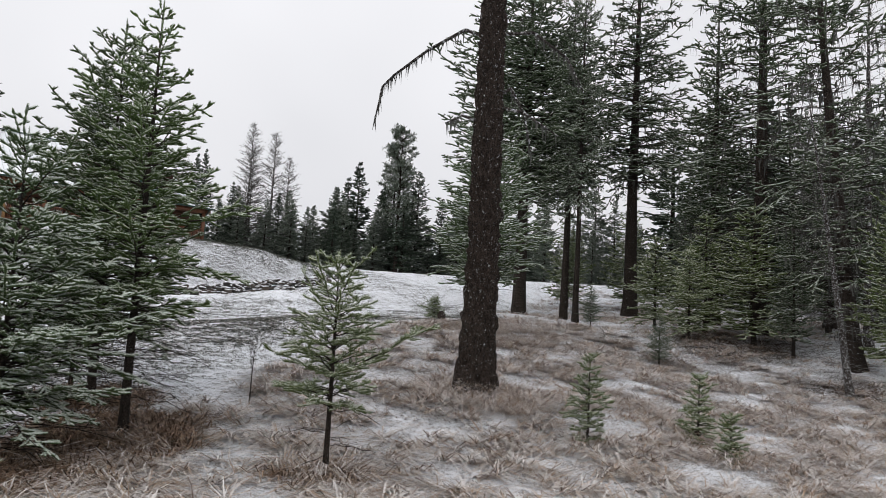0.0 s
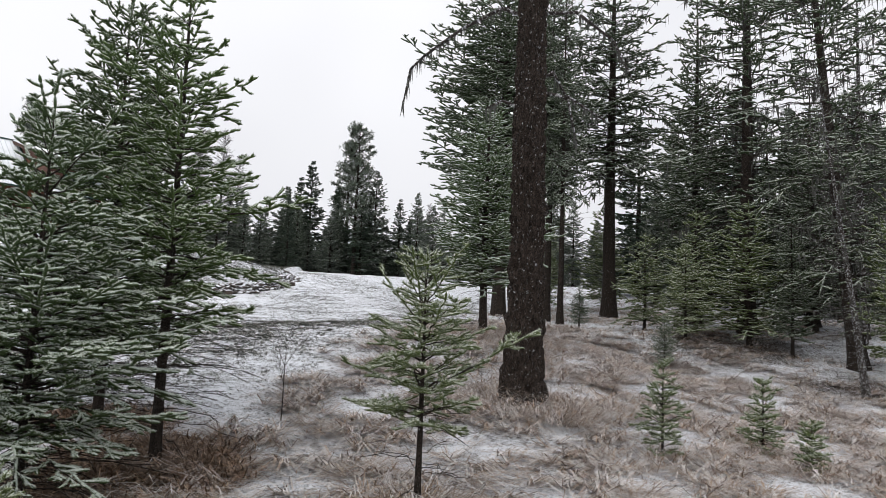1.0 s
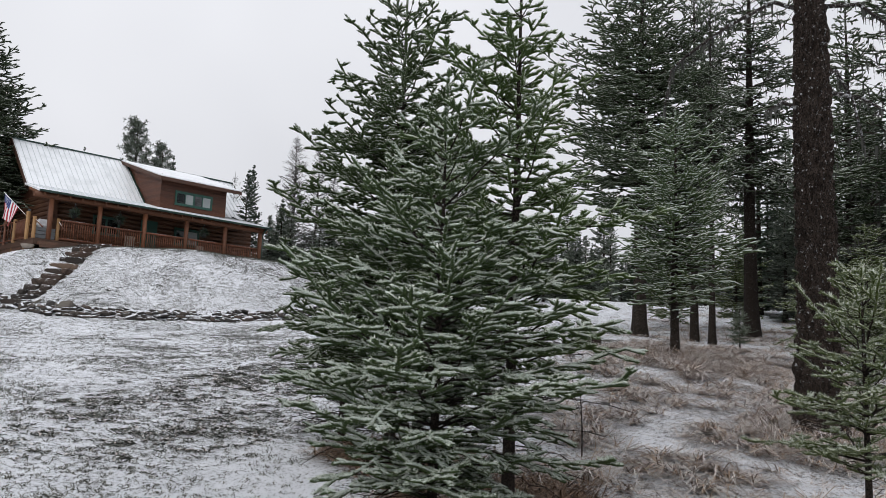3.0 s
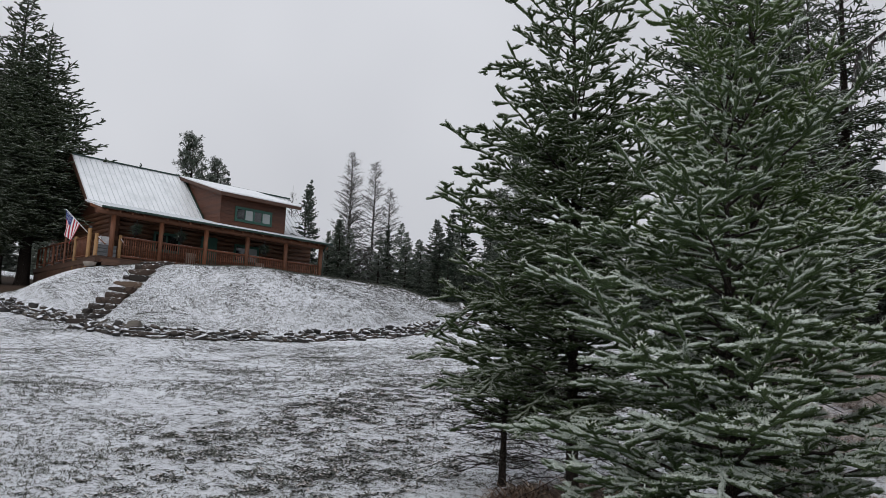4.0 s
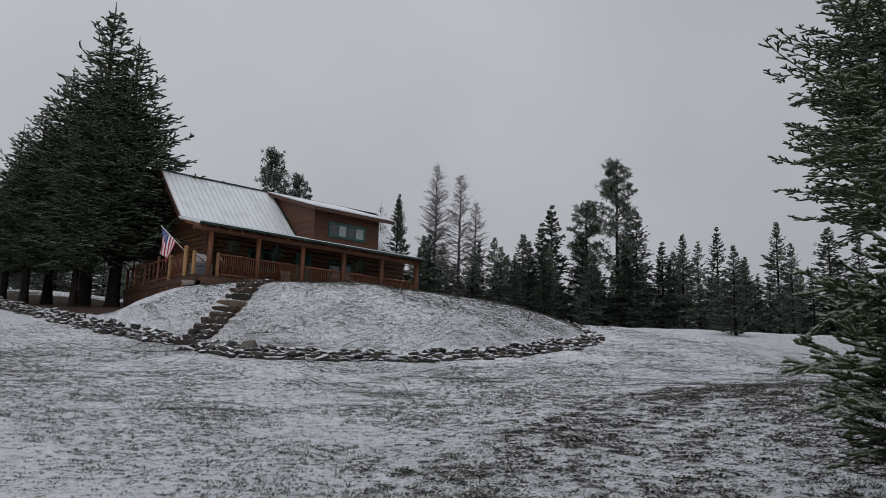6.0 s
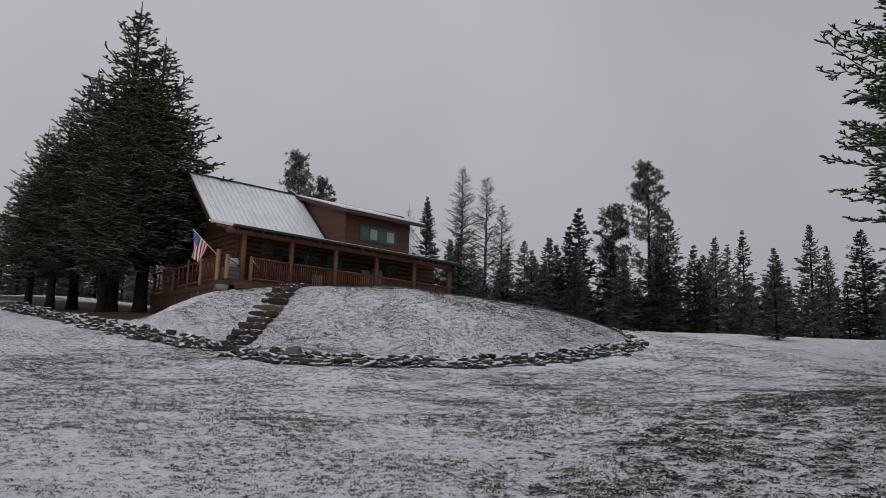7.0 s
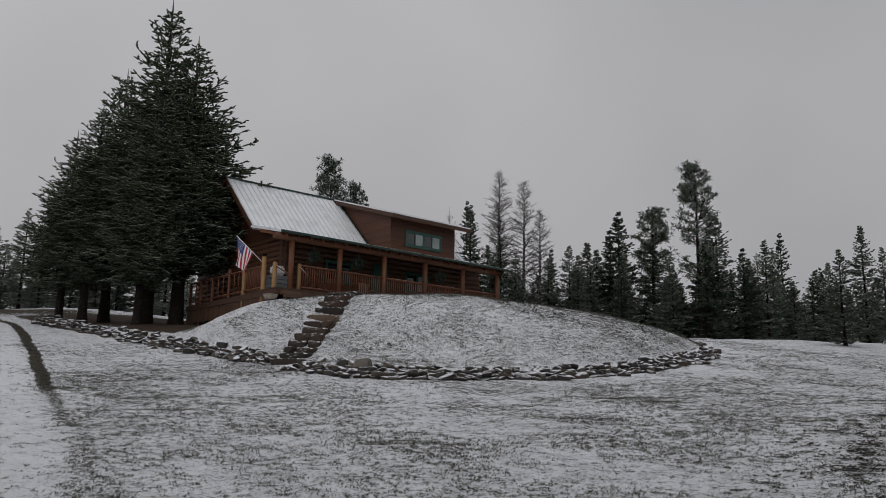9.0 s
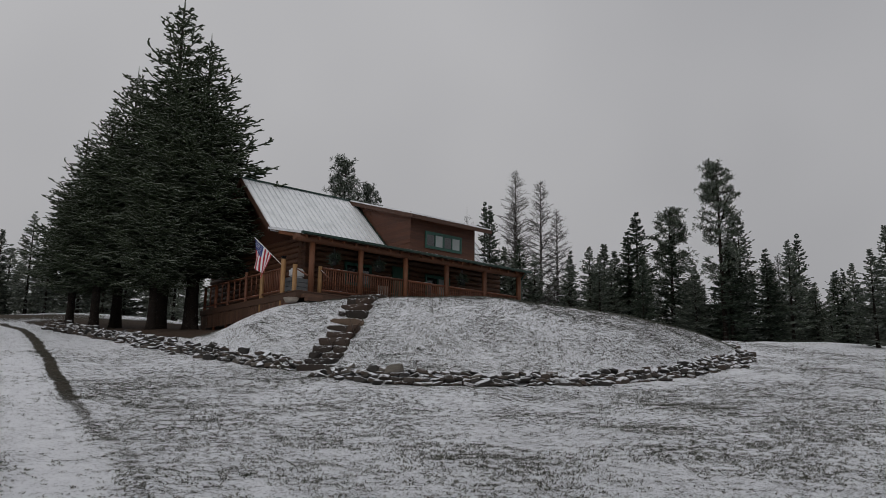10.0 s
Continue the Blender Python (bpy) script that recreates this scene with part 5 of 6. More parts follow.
CROWN = {
    "spruce": near_fir(15, 3.2, 41, 0.18, needle=0.09, per_m=12, blade=0.014, limbs=(11, 16), gap=0.0155, frost=0.3, fat=0.034, rise0=-0.12, second=0.19, third=0.17, dead=20, crown=0.7, droop=-0.1, reach=1.9).mesh("crown", [M_DARKFIR, M_FROST_DARK, M_FIR_BARK, M_LICHEN, M_SHOOT_SPRUCE]),
    "great_fir": near_fir(18, 4.4, 53, 0.3, needle=0.08, per_m=12, blade=0.013, limbs=(10, 15), gap=0.0175, frost=0.35, fat=0.034, rise0=-0.15, second=0.19, third=0.16, dead=16, crown=0.6, droop=-0.1, reach=1.8).mesh("crown", WOOD),
    "wood_spruce": near_fir(15, 3.1, 40, 0.12, needle=0.08, per_m=12, blade=0.013, limbs=(8, 11), gap=0.022, frost=0.35, fat=0.034, rise0=-0.12, second=0.19, third=0.16, dead=0, crown=0.7, droop=-0.05, reach=1.7).mesh("crown", WOOD),
    "fir": near_fir(8, 2.1, 42, 0.12, needle=0.08, per_m=18, blade=0.012, limbs=(7, 11), gap=0.032, frost=0.45, fat=0.034, rise0=0.05, second=0.2, third=0.2, dead=10, reach=1.6).mesh("crown", WOOD),
    "high": near_fir(17, 3.2, 43, 0.34, needle=0.08, per_m=12, blade=0.012, limbs=(8, 12), gap=0.022, frost=0.1, fat=0.03, rise0=-0.05, second=0.2, third=0.17, dead=40, crown=0.5, droop=0.5, reach=1.8, bare=0.08, lichen=2.5).mesh("crown", [M_DARKFIR, M_FROST_DARK, M_FIR_BARK, M_LICHEN, M_SHOOT_WOOD]),
    "lichen": near_fir(16, 3.3, 44, 0.16, needle=0.08, per_m=12, blade=0.012, limbs=(6, 9), gap=0.028, frost=0.5, fat=0.03, rise0=-0.05, second=0.2, third=0.17, dead=60, crown=0.55, droop=0.35, reach=1.8, bare=0.4, lichen=5.0).mesh("crown", WOOD),
    "dead": near_fir(14, 2.2, 45, 0.2, needle=0.08, per_m=10, blade=0.01, limbs=(3, 6), gap=0.03, frost=0.2, fat=0.02, second=0.25, third=0.25, dead=60, droop=0.4, reach=1.4, bare=0.82, lichen=5.0).mesh("crown", [M_DRYFIR, M_FROST_DARK, M_LICHEN_BARK, M_LICHEN, M_SHOOT_WOOD]),
    "back": far_fir(10, 2.3, 46, 0.03, 28, (6, 9), -0.1, 0.19, 0.45, 0.32, 0.34, 1, rise0=0.0, hang=(-0.25, 0.2)).mesh("crown", FM),
    "back2": far_fir(10, 1.9, 47, 0.03, 28, (6, 9), 0.0, 0.19, 0.25, 0.36, 0.34, 1, hang=(-0.25, 0.2)).mesh("crown", FD),
    # these two crowns wear frost plus painted haze: paler with distance
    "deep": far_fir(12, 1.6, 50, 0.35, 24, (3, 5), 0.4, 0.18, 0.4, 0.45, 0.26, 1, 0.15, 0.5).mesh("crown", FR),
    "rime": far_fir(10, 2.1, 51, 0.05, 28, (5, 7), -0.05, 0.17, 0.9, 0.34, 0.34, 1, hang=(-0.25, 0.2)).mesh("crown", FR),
    "understory": near_fir(6.0, 1.9, 52, 0.1, needle=0.06, per_m=24, blade=0.009, limbs=(7, 10), gap=0.045, frost=0.8, fat=0.028, rise0=0.12, second=0.14, third=0.15, dead=14, droop=0.2, reach=1.2).mesh("crown", [M_YOUNG, M_FROST, M_FIR_BARK, M_LICHEN_BARK, M_SHOOT_YOUNG]),
    "frosted": near_fir(7.1, 2.0, 56, 0.2, needle=0.06, per_m=26, blade=0.009, limbs=(9, 13), gap=0.033, frost=0.85, fat=0.026, rise0=0.12, second=0.13, third=0.13, dead=24, crown=0.62, droop=0.15, reach=1.2).mesh("crown", [M_NEAR, M_FROST, M_FIR_BARK, M_LICHEN, M_SHOOT_RIMED]),
    "pine": pine_crown(11, 1.35, 48, 0.3).mesh("crown", FM),
    "larch": larch_crown(11, 2.2, 49).mesh("crown", [M_LARCH]),
}
SIZE = {"frosted": 7.1, "great_fir": 18, "spruce": 15, "wood_spruce": 15, "fir": 8, "high": 17, "lichen": 16, "dead": 14, "back": 10, "back2": 10, "deep": 12, "rime": 10, "understory": 6, "pine": 11, "larch": 11}
TRUNK = {k: trunk_mesh("trunk", h, {"great_fir": 0.26, "fir": 0.1, "frosted": 0.1, "understory": 0.07, "high": 0.28, "spruce": 0.24, "wood_spruce": 0.26, "lichen": 0.25, "dead": 0.16}.get(k, 0.15), M_LICHEN_BARK if k in ("dead", "larch") else M_FIR_BARK, 60 + int(h)) for k, h in SIZE.items()}
LABELS = {
    "frosted": ("fir", "bushy middle-sized fir thickly rimed with frost"),
    "great_fir": ("great_fir", "broad tall fir with frosted boughs above a bare trunk"),
    "wood_spruce": ("spruce", "tall green spruce with frosted boughs at the wood's edge"),
    "spruce": ("spruce", "tall dense dark spruce with lightly frosted boughs"), "fir": ("fir", "middle-sized fir with frosted green boughs"),
    "high": ("tall_fir", "tall dark fir with drooping boughs and bare lower trunk"), "lichen": ("lichen_fir", "old dark fir hung with strands of lichen"),
    "dead": ("dead_fir", "half-dead fir with bare lichen-hung twigs"), "back": ("forest_fir", "frosted green fir at the clearing's far edge"),
    "back2": ("forest_fir", "dark narrow fir at the clearing's far edge"), "deep": ("forest_fir", "slender fir with a bare lower trunk, painted pale for haze in the wood"), "rime": ("forest_fir", "frosted fir painted pale for haze, far behind the clearing"), "understory": ("young_fir", "young fir with pale rimed shoots at the wood's edge"), "pine": ("pine", "slender pine with a tufted crown"), "larch": ("larch", "leafless grey larch with fine bare twigs"),
}


def grow(kind, x, y, h, wide=1.0, lean=(0, 0), group="", turn=None):
    name, label = LABELS[kind]
    return tree(name, label, x, y, CROWN[kind], TRUNK[kind], h / SIZE[kind], turn, group, "tree" if kind == "larch" else "conifer", lean, wide)


def build_trees():
    rnd = random.Random(8)
    # beside the house
    for k, x, y, h, w in (
        ("spruce", 15.2, 49.2, 16.7, 1.15), ("spruce", 16.4, 48.4, 14.7, 1.35), ("spruce", 12.6, 50.3, 10.8, 1.15), ("spruce", 11.9, 51.6, 9.5, 1.2), ("spruce", 14.1, 51.8, 13.2, 1.1), ("spruce", 14.2, 47.6, 10.1, 1.1), ("high", 5.6, 47.7, 12.8, 0.8),
    ):
        grow(k, x, y, h, w, group="spruces beside the house")
    # behind the house and on the far edge
    for k, x, y, h, w in (
        ("pine", 27.4, 52.4, 10.8, 0.95), ("pine", 29.4, 52.5, 9.6, 0.85), ("back2", 30.4, 52.8, 8.9, 0.6), ("back2", 24.2, 53.2, 8.2, 0.45), ("dead", 30.9, 45.1, 7.2, 0.8), ("back2", 32.2, 45.0, 7.75, 0.75),
        ("larch", 37.2, 47.4, 11.25, 1.0), ("larch", 38.9, 46.8, 10.8, 1.0), ("larch", 40.1, 46.5, 9.0, 1.0), ("larch", 37.8, 48.1, 9.4, 0.9), ("back", 41.4, 44.6, 5.1, 1.2),
        ("back2", 45.0, 43.8, 9.0, 1.2), ("back", 43.2, 44.3, 6.3, 1.2), ("pine", 48.7, 43.7, 9.9, 1.3), ("pine", 43.2, 36.6, 10.6, 1.05), ("back", 44.9, 36.4, 7.6, 1.09), ("back", 42.7, 38.3, 4.9, 1.3), ("back", 41.9, 37.6, 4.2, 1.29),
        ("back2", 49.0, 36.8, 4.9, 1.1), ("larch", 52.0, 37.7, 6.4, 0.91), ("back2", 62.9, 41.6, 9.9, 0.95), ("back2", 55.5, 35.1, 5.4, 0.92), ("back2", 56.6, 34.6, 4.6, 0.94), ("back", 41.4, 27.6, 4.75, 1.15),
        ("back2", 44.8, 36.9, 6.4, 1.49), ("back2", 43.5, 36.3, 5.8, 1.49), ("back2", 46.8, 35.8, 5.7, 1.29), ("back2", 43.9, 43.7, 7.5, 1.3),
        ("back2", 46.1, 41.9, 7, 1.3), ("back", 32.5, 43.1, 4.4, 1.19), ("back", 33.8, 42.6, 4.7, 1.09), ("back", 35.2, 41.3, 4.4, 1.29),
        ("back", 36.6, 40.3, 4.6, 1.18), ("back2", 34, 44, 5.6, 1.09), ("back", 38.2, 40.7, 4.2, 1.17), ("back2", 37.1, 42.8, 5.2, 0.99),
        ("back", 31.2, 45.2, 5.1, 1.19), ("back2", 30.5, 42.8, 6.8, 0.89), ("back", 37, 41.3, 5.3, 1.09), ("back2", 39.8, 39.7, 4.8, 0.96),
    ):
        grow(k, x, y, h, w, group="trees at the clearing's far edge")
    # the wood
    for k, x, y, h, w in (
        ("great_fir", 33.9, 16.6, 18.5, 1.12), ("frosted", 23.65, 9.28, 7.1, 1.22), ("high", 34.2, 14.2, 16.5, 0.6), ("high", 33.7, 13.2, 15.5, 0.5),
        ("high", 38.9, 13.9, 19.5, 1.0), ("fir", 33.7, 3.7, 5.2, 0.9), ("understory", 32.2, 6.9, 3.5, 1.3), ("understory", 35.0, 7.8, 4.8, 1.4),
        ("fir", 28.8, 6, 1.7, 1.2), ("lichen", 37.4, 6.7, 19.5, 1.11), ("wood_spruce", 41.5, 5.5, 10.5, 1.4), ("wood_spruce", 39.0, 9.6, 15.0, 0.95),
        ("understory", 34.2, 5.4, 5.2, 1.4), ("understory", 33.2, 0.2, 6.2, 0.96), ("understory", 33.9, 9.4, 3.8, 1.3),
        ("understory", 39.7, 18.3, 5, 1.13), ("understory", 42.1, 16.1, 5.4, 1.13),
        ("fir", 32.5, 11.5, 1.7, 1.29), ("lichen", 40.9, 1.5, 18.2, 1.11), 
        ("dead", 36.5, 2.2, 14.4, 1),
        ("fir", 39, 4.6, 7.3, 1.13), ("fir", 38.3, 2.5, 5.7, 1.14),
    ):
        grow(k, x, y, h, w, group="trees of the wood")
    grow("lichen", 33.5, 1.6, 18.5, 0.9, (-0.09, 0.0), "trees of the wood")
    grow("dead", 29.9, 0.4, 10.0, 0.95, (-0.1, -0.09), "trees of the wood")
    # deeper rows, some with crowns painted pale in place of distance haze
    for a in np.linspace(-14, 20, 30):
        for d in (52, 60):
            az, r = radians(a + rnd.uniform(-0.6, 0.6)), d + rnd.uniform(-3, 3)
            grow(rnd.choice(("deep", "deep", "back2", "back")), r * math.cos(az), r * math.sin(az), rnd.uniform(6, 13), rnd.uniform(0.9, 1.3), group="trees of the deeper wood")
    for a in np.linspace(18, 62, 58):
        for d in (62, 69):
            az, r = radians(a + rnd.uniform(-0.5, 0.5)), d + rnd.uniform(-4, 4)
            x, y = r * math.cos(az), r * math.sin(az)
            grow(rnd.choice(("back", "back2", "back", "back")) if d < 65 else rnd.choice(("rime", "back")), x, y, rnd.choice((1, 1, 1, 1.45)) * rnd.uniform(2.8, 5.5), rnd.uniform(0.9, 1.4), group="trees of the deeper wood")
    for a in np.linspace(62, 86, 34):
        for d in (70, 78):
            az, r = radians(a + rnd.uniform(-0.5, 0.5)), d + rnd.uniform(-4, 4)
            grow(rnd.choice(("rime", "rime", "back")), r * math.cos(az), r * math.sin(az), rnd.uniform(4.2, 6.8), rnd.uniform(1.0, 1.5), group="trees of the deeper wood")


build_trees()


# ---- stump, grass, weeds ----
def build_stump():
    bm = bmesh.new()
    rod(bm, (0, 0, -0.15), (0, 0, 0.26), 0.2, 0.15, 14, 0.08)
    rod(bm, (0, 0, 0.2), (0.04, 0.02, 0.34), 0.13, 0.09, 12, 0.15)
    ob = part("tree_stump", bm, M_BIG_BARK)
    ob.location = (25.9, 13.4, gz(25.9, 13.4))
    return tagged(ob, "weathered dark tree stump in the snowy grass", "stump")


build_stump()


def build_bare_shrub(x, y, h, seed):
    rnd = random.Random(seed)
    bm = bmesh.new()

    def shoot(a, d, ln, r, depth):
        p = a
        for i in range(4):
            q = p + d * ln / 4
            rod(bm, p, q, r * (1 - 0.18 * i), r * (0.82 - 0.18 * i), 5)
            if depth and i:
                for e in range(2):
                    shoot(q, (d * 0.7 + Vector((rnd.uniform(-1, 1), rnd.uniform(-1, 1), rnd.uniform(0, 0.8)))).normalized(), ln * rnd.uniform(0.25, 0.45), r * 0.45, depth - 1)
            d = (d + Vector((rnd.uniform(-0.18, 0.18), rnd.uniform(-0.18, 0.18), 0.05))).normalized()
            p = q

    shoot(Vector((0, 0, -0.04)), Vector((0.05, 0.03, 1)).normalized(), h, 0.016, 2)
    ob = part("bare_shrub", bm, M_LICHEN_BARK)
    ob.location = (x, y, gz(x, y))
    return tagged(ob, "small leafless shrub with frosted twigs in rough grass", "shrub")


build_bare_shrub(12.96, 4.9, 1.25, 5)


def blades(name, pos, per, length, width, lean, droop, materials, label, seed, share=0.5, rise=1.0, spread=0.045, fan=1.1, short=False):
    """Tufts of curved grass blades at the places pos: one object of loose grass."""
    rnd = np.random.default_rng(seed)
    k = np.repeat(np.arange(len(pos)), per)
    n = len(k)
    base = pos[k] + np.concatenate([rnd.normal(scale=spread, size=(n, 2)), np.zeros((n, 1))], 1)
    tuft = rnd.uniform(0, 6.2832, len(pos))
    az = tuft[k] + rnd.normal(scale=fan, size=n)
    d = np.stack([np.cos(az), np.sin(az), np.zeros(n)], 1)
    s = np.stack([-np.sin(az), np.cos(az), np.zeros(n)], 1) * width
    L = (length * rnd.uniform(0.5, 1.2, n))[:, None]
    out, fall = lean * rnd.uniform(0.4, 1.3, (n, 1)), droop * rnd.uniform(0.5, 1.3, (n, 1))
    up = np.array([[0, 0, 1.0]])
    p1 = base + (d * out * 0.5 + up * rise * (0.62 - 0.4 * fall)) * L
    p2 = base + (d * out + up * rise * (0.95 - fall)) * L
    p2[:, 2] = np.maximum(p2[:, 2], base[:, 2] + 0.015)
    pick = (rnd.random(n) < share).astype(int)
    if short:
        v = np.stack([base - s * 0.5, p1 + s, p2, p1 - s], 1).reshape(-1, 3)
        return tagged(new(name, mesh_np(name, v, np.arange(4 * n).reshape(-1, 4), materials, pick)), label, "grass", kind="stuff")
    v = np.stack([base - s, base + s, p1 + s * 0.8, p1 - s * 0.8, p2 + s * 0.25, p2 - s * 0.25], 1).reshape(-1, 3)
    o = 6 * np.arange(n)[:, None]
    f = np.concatenate([o + [[0, 1, 2, 3]], o + [[3, 2, 4, 5]]], 0)
    me = mesh_np(name, v, f, materials, np.concatenate([pick, pick]))
    return tagged(new(name, me), label, "grass", kind="stuff")


def scatter(seed, n, x0, x1, y0, y1, weight):
    rnd = np.random.default_rng(seed)
    x, y = rnd.uniform(x0, x1, n), rnd.uniform(y0, y1, n)
    keep = rnd.random(n) < weight(x, y)
    x, y = x[keep], y[keep]
    return np.stack([x, y, ground(x, y) + lumps(x, y)], 1)


M_STRAW_FROST = needle_mat("frosted_straw", (0.34, 0.27, 0.22), (0.85, 0.81, 0.79), 0.6, (0.86, 0.85, 0.86))
M_STRAW_BROWN = needle_mat("brown_dead_grass", (0.03, 0.017, 0.01), (0.2, 0.115, 0.065), 0.1, (0.6, 0.58, 0.57))
M_WEED = needle_mat("weed_leaves", (0.02, 0.024, 0.016), (0.07, 0.069, 0.048), 0.25)
M_TUFT_DARK = needle_mat("dark_lawn_blades", (0.024, 0.025, 0.017), (0.085, 0.083, 0.057), 0.15)


blades("dry_grass", scatter(31, 9000, 4, 32, -6, 16, lambda x, y: rough_grass(x, y) * smooth01((x + 0.42 * (y + 9) - 8) / 2.5) * (0.06 + 0.94 * patchy(x, y, 2.6, 1) ** 1.5) * (1 - 0.5 * smooth01((x - 21) / 8))), 34, 0.75, 0.009, 1.25, 1.1, [M_STRAW, M_STRAW_FROST], "long matted straw-coloured grass with frost", 32, 0.6, 0.62, 0.06, 0.9)
blades("dry_grass", scatter(43, 9000, 4, 30, -6, 14, lambda x, y: rough_grass(x, y) * smooth01((x + 0.42 * (y + 9) - 8) / 2.5) * (0.25 + 0.75 * patchy(x, y, 3.3, 6))), 12, 0.32, 0.008, 1.3, 1.25, [M_STRAW, M_STRAW_FROST], "short flattened straw-coloured grass with frost", 44, 0.65, 0.5, 0.12, 6.0)
blades("dry_grass", scatter(41, 8000, 19, 52, -8, 24, lambda x, y: rough_grass(x, y) * (0.15 + 0.85 * patchy(x, y, 0.9, 7))), 16, 0.42, 0.011, 1.2, 1.1, [M_STRAW, M_STRAW_FROST], "tufts of straw-coloured grass at the wood's edge", 42, 0.5, 0.75, 0.15)
def heaps(x, y):
    """Weight of the long grass heaped round the larch and the saplings."""
    w = np.zeros(np.shape(x))
    for cx, cy, r in ((16.8, 2.7, 1.5), (16.95, 0.1, 0.5), (19.78, -0.47, 0.55), (18.9, -1.6, 0.4), (11.54, 0.47, 0.5), (23.65, 9.28, 0.9)):
        w = np.maximum(w, smooth01((r - np.hypot(x - cx, y - cy)) / (0.5 * r)))
    return w


blades("dry_grass", scatter(47, 9000, 10, 25, -3, 11, heaps), 24, 0.8, 0.006, 1.2, 1.0, [M_STRAW, M_STRAW_FROST], "heaps of long frosted straw-coloured grass round tree feet", 48, 0.6, 0.85, 0.07, 0.9)
blades("dry_grass", scatter(45, 5000, 5, 14, 0, 9, lambda x, y: litter(x, y)), 22, 0.5, 0.008, 1.1, 1.0, [M_STRAW_BROWN, M_STRAW], "brown dead grass under the young firs", 46, 0.3, 0.8, 0.08, 6.0)
def lawn(x, y):
    """Weight of the mown lawn, thinning out uphill."""
    return (1 - rough_grass(x, y)) * (wall_side(x, y) < -0.3) * (1 - 0.8 * drive(x, y)[0]) * (1 - 0.5 * smooth01((y + x - 42) / 14))


def clumps(x, y):
    """Weight of the thicker patches of lawn grass."""
    return smooth01((patchy(x, y, 1.5, 2) * patchy(x, y, 0.6, 9) - 0.22) / 0.3)


blades("lawn_grass", scatter(33, 90000, 2.0, 38, 7, 44, lambda x, y: lawn(x, y) * clumps(x, y) * 0.5), 9, 0.085, 0.0065, 0.9, 0.5, [M_TUFT, M_TUFT_DARK], "patches of short grey-green lawn grass in snow", 34, 0.45, spread=0.05, fan=6.0, short=True)
blades("lawn_grass", scatter(39, 100000, 2.0, 38, 5, 44, lambda x, y: lawn(x, y) * (0.25 + 0.75 * patchy(x, y, 1.1, 4))), 6, 0.06, 0.008, 1.1, 0.6, [M_TUFT, M_TUFT_DARK], "short dry lawn grass poking through snow", 40, 0.6, spread=0.03, fan=6.0, short=True)
blades("mound_grass", scatter(35, 60000, 13, 40, 26, 41, lambda x, y: (wall_side(x, y) > 0.3) * (y < 39.5) * (0.5 + 0.5 * patchy(x, y, 2.6, 3))), 6, 0.075, 0.009, 0.95, 0.6, [M_TUFT, M_TUFT_DARK], "short grass tufts on the snowy mound", 36, 0.45, fan=6.0, short=True)
blades("ground_weeds", scatter(37, 14000, 4, 27, 5, 22, lambda x, y: weeds(x, y) * (0.2 + 0.8 * patchy(x, y, 3.0, 5))), 12, 0.12, 0.016, 1.0, 0.7, [M_WEED, M_STRAW_FROST], "low dark leafy weeds touched with frost", 38, 0.22, 0.7, 0.055, 6.0, short=True)


# ---- flag on the side deck ----
def build_flag():
    flag = empty("flag", "red and white striped flag with starred blue corner on a pole", "flag")
    base, tip = Vector((17.05, 41.25, 7.95)), Vector((16.1, 42.0, 9.12))
    bm = bmesh.new()
    rod(bm, base, tip, 0.018, 0.016)
    part("pole", bm, M_WHITE, flag)
    d = base - tip
    nu, nv = 26, 24
    verts, faces, index = [], [], []
    for j in range(nv + 1):
        for i in range(nu + 1):
            u, v = i / nu, j / nv
            p = tip + d * (0.03 + 0.58 * u * (1 - 0.45 * v))
            p = p + Vector((0, 0, -1.22 * v * (0.92 + 0.16 * u)))
            p += Vector((0.3, -0.3, 0)) * 0.16 * math.sin(9 * u + 2.2 * v) * (0.25 + v)
            verts.append(p)
    for j in range(nv):
        for i in range(nu):
            a = j * (nu + 1) + i
            faces.append((a, a + 1, a + nu + 2, a + nu + 1))
            stripe = int(i / nu * 13)
            index.append(2 if stripe < 7 and j < nv * 0.4 else stripe % 2)
    cloth = new("cloth", mesh_np("cloth", [tuple(p) for p in verts], faces, [M_FLAG_RED, M_WHITE, M_FLAG_BLUE], index, True))
    cloth.parent = flag
    q, f = [], []
    nrm = d.cross(Vector((0, 0, -1))).normalized()
    for j in range(1, 9):
        for i in range(1, 13):
            if (i + j) % 2:
                continue
            a = verts[j * (nu + 1) + i]
            for sgn in (-1, 1):
                o = len(q)
                c = a + nrm * 0.012 * sgn
                e = d.normalized() * 0.013
                w = Vector((0, 0, 0.017))
                q += [tuple(c - e), tuple(c - w), tuple(c + e), tuple(c + w)]
                f.append((o, o + 1, o + 2, o + 3))
    stars = new("stars", mesh_np("stars", q, f, [M_WHITE]))
    stars.parent = cloth
    return flag


M_WHITE = plain("white_cloth_and_paint", (0.72, 0.73, 0.75), 0.55, 0, 0.06)
M_FLAG_RED, M_FLAG_BLUE = plain("red_cloth", (0.42, 0.03, 0.045), 0.8, 0, 0.15), plain("blue_cloth", (0.03, 0.05, 0.19), 0.8, 0, 0.15)
M_RUBBER, M_GREY = plain("black_rubber", (0.02, 0.02, 0.02), 0.8), plain("grey_plastic", (0.16, 0.17, 0.18), 0.5)
M_CLAY = plain("pale_stone_planter", (0.32, 0.28, 0.24), 0.85)
build_flag()


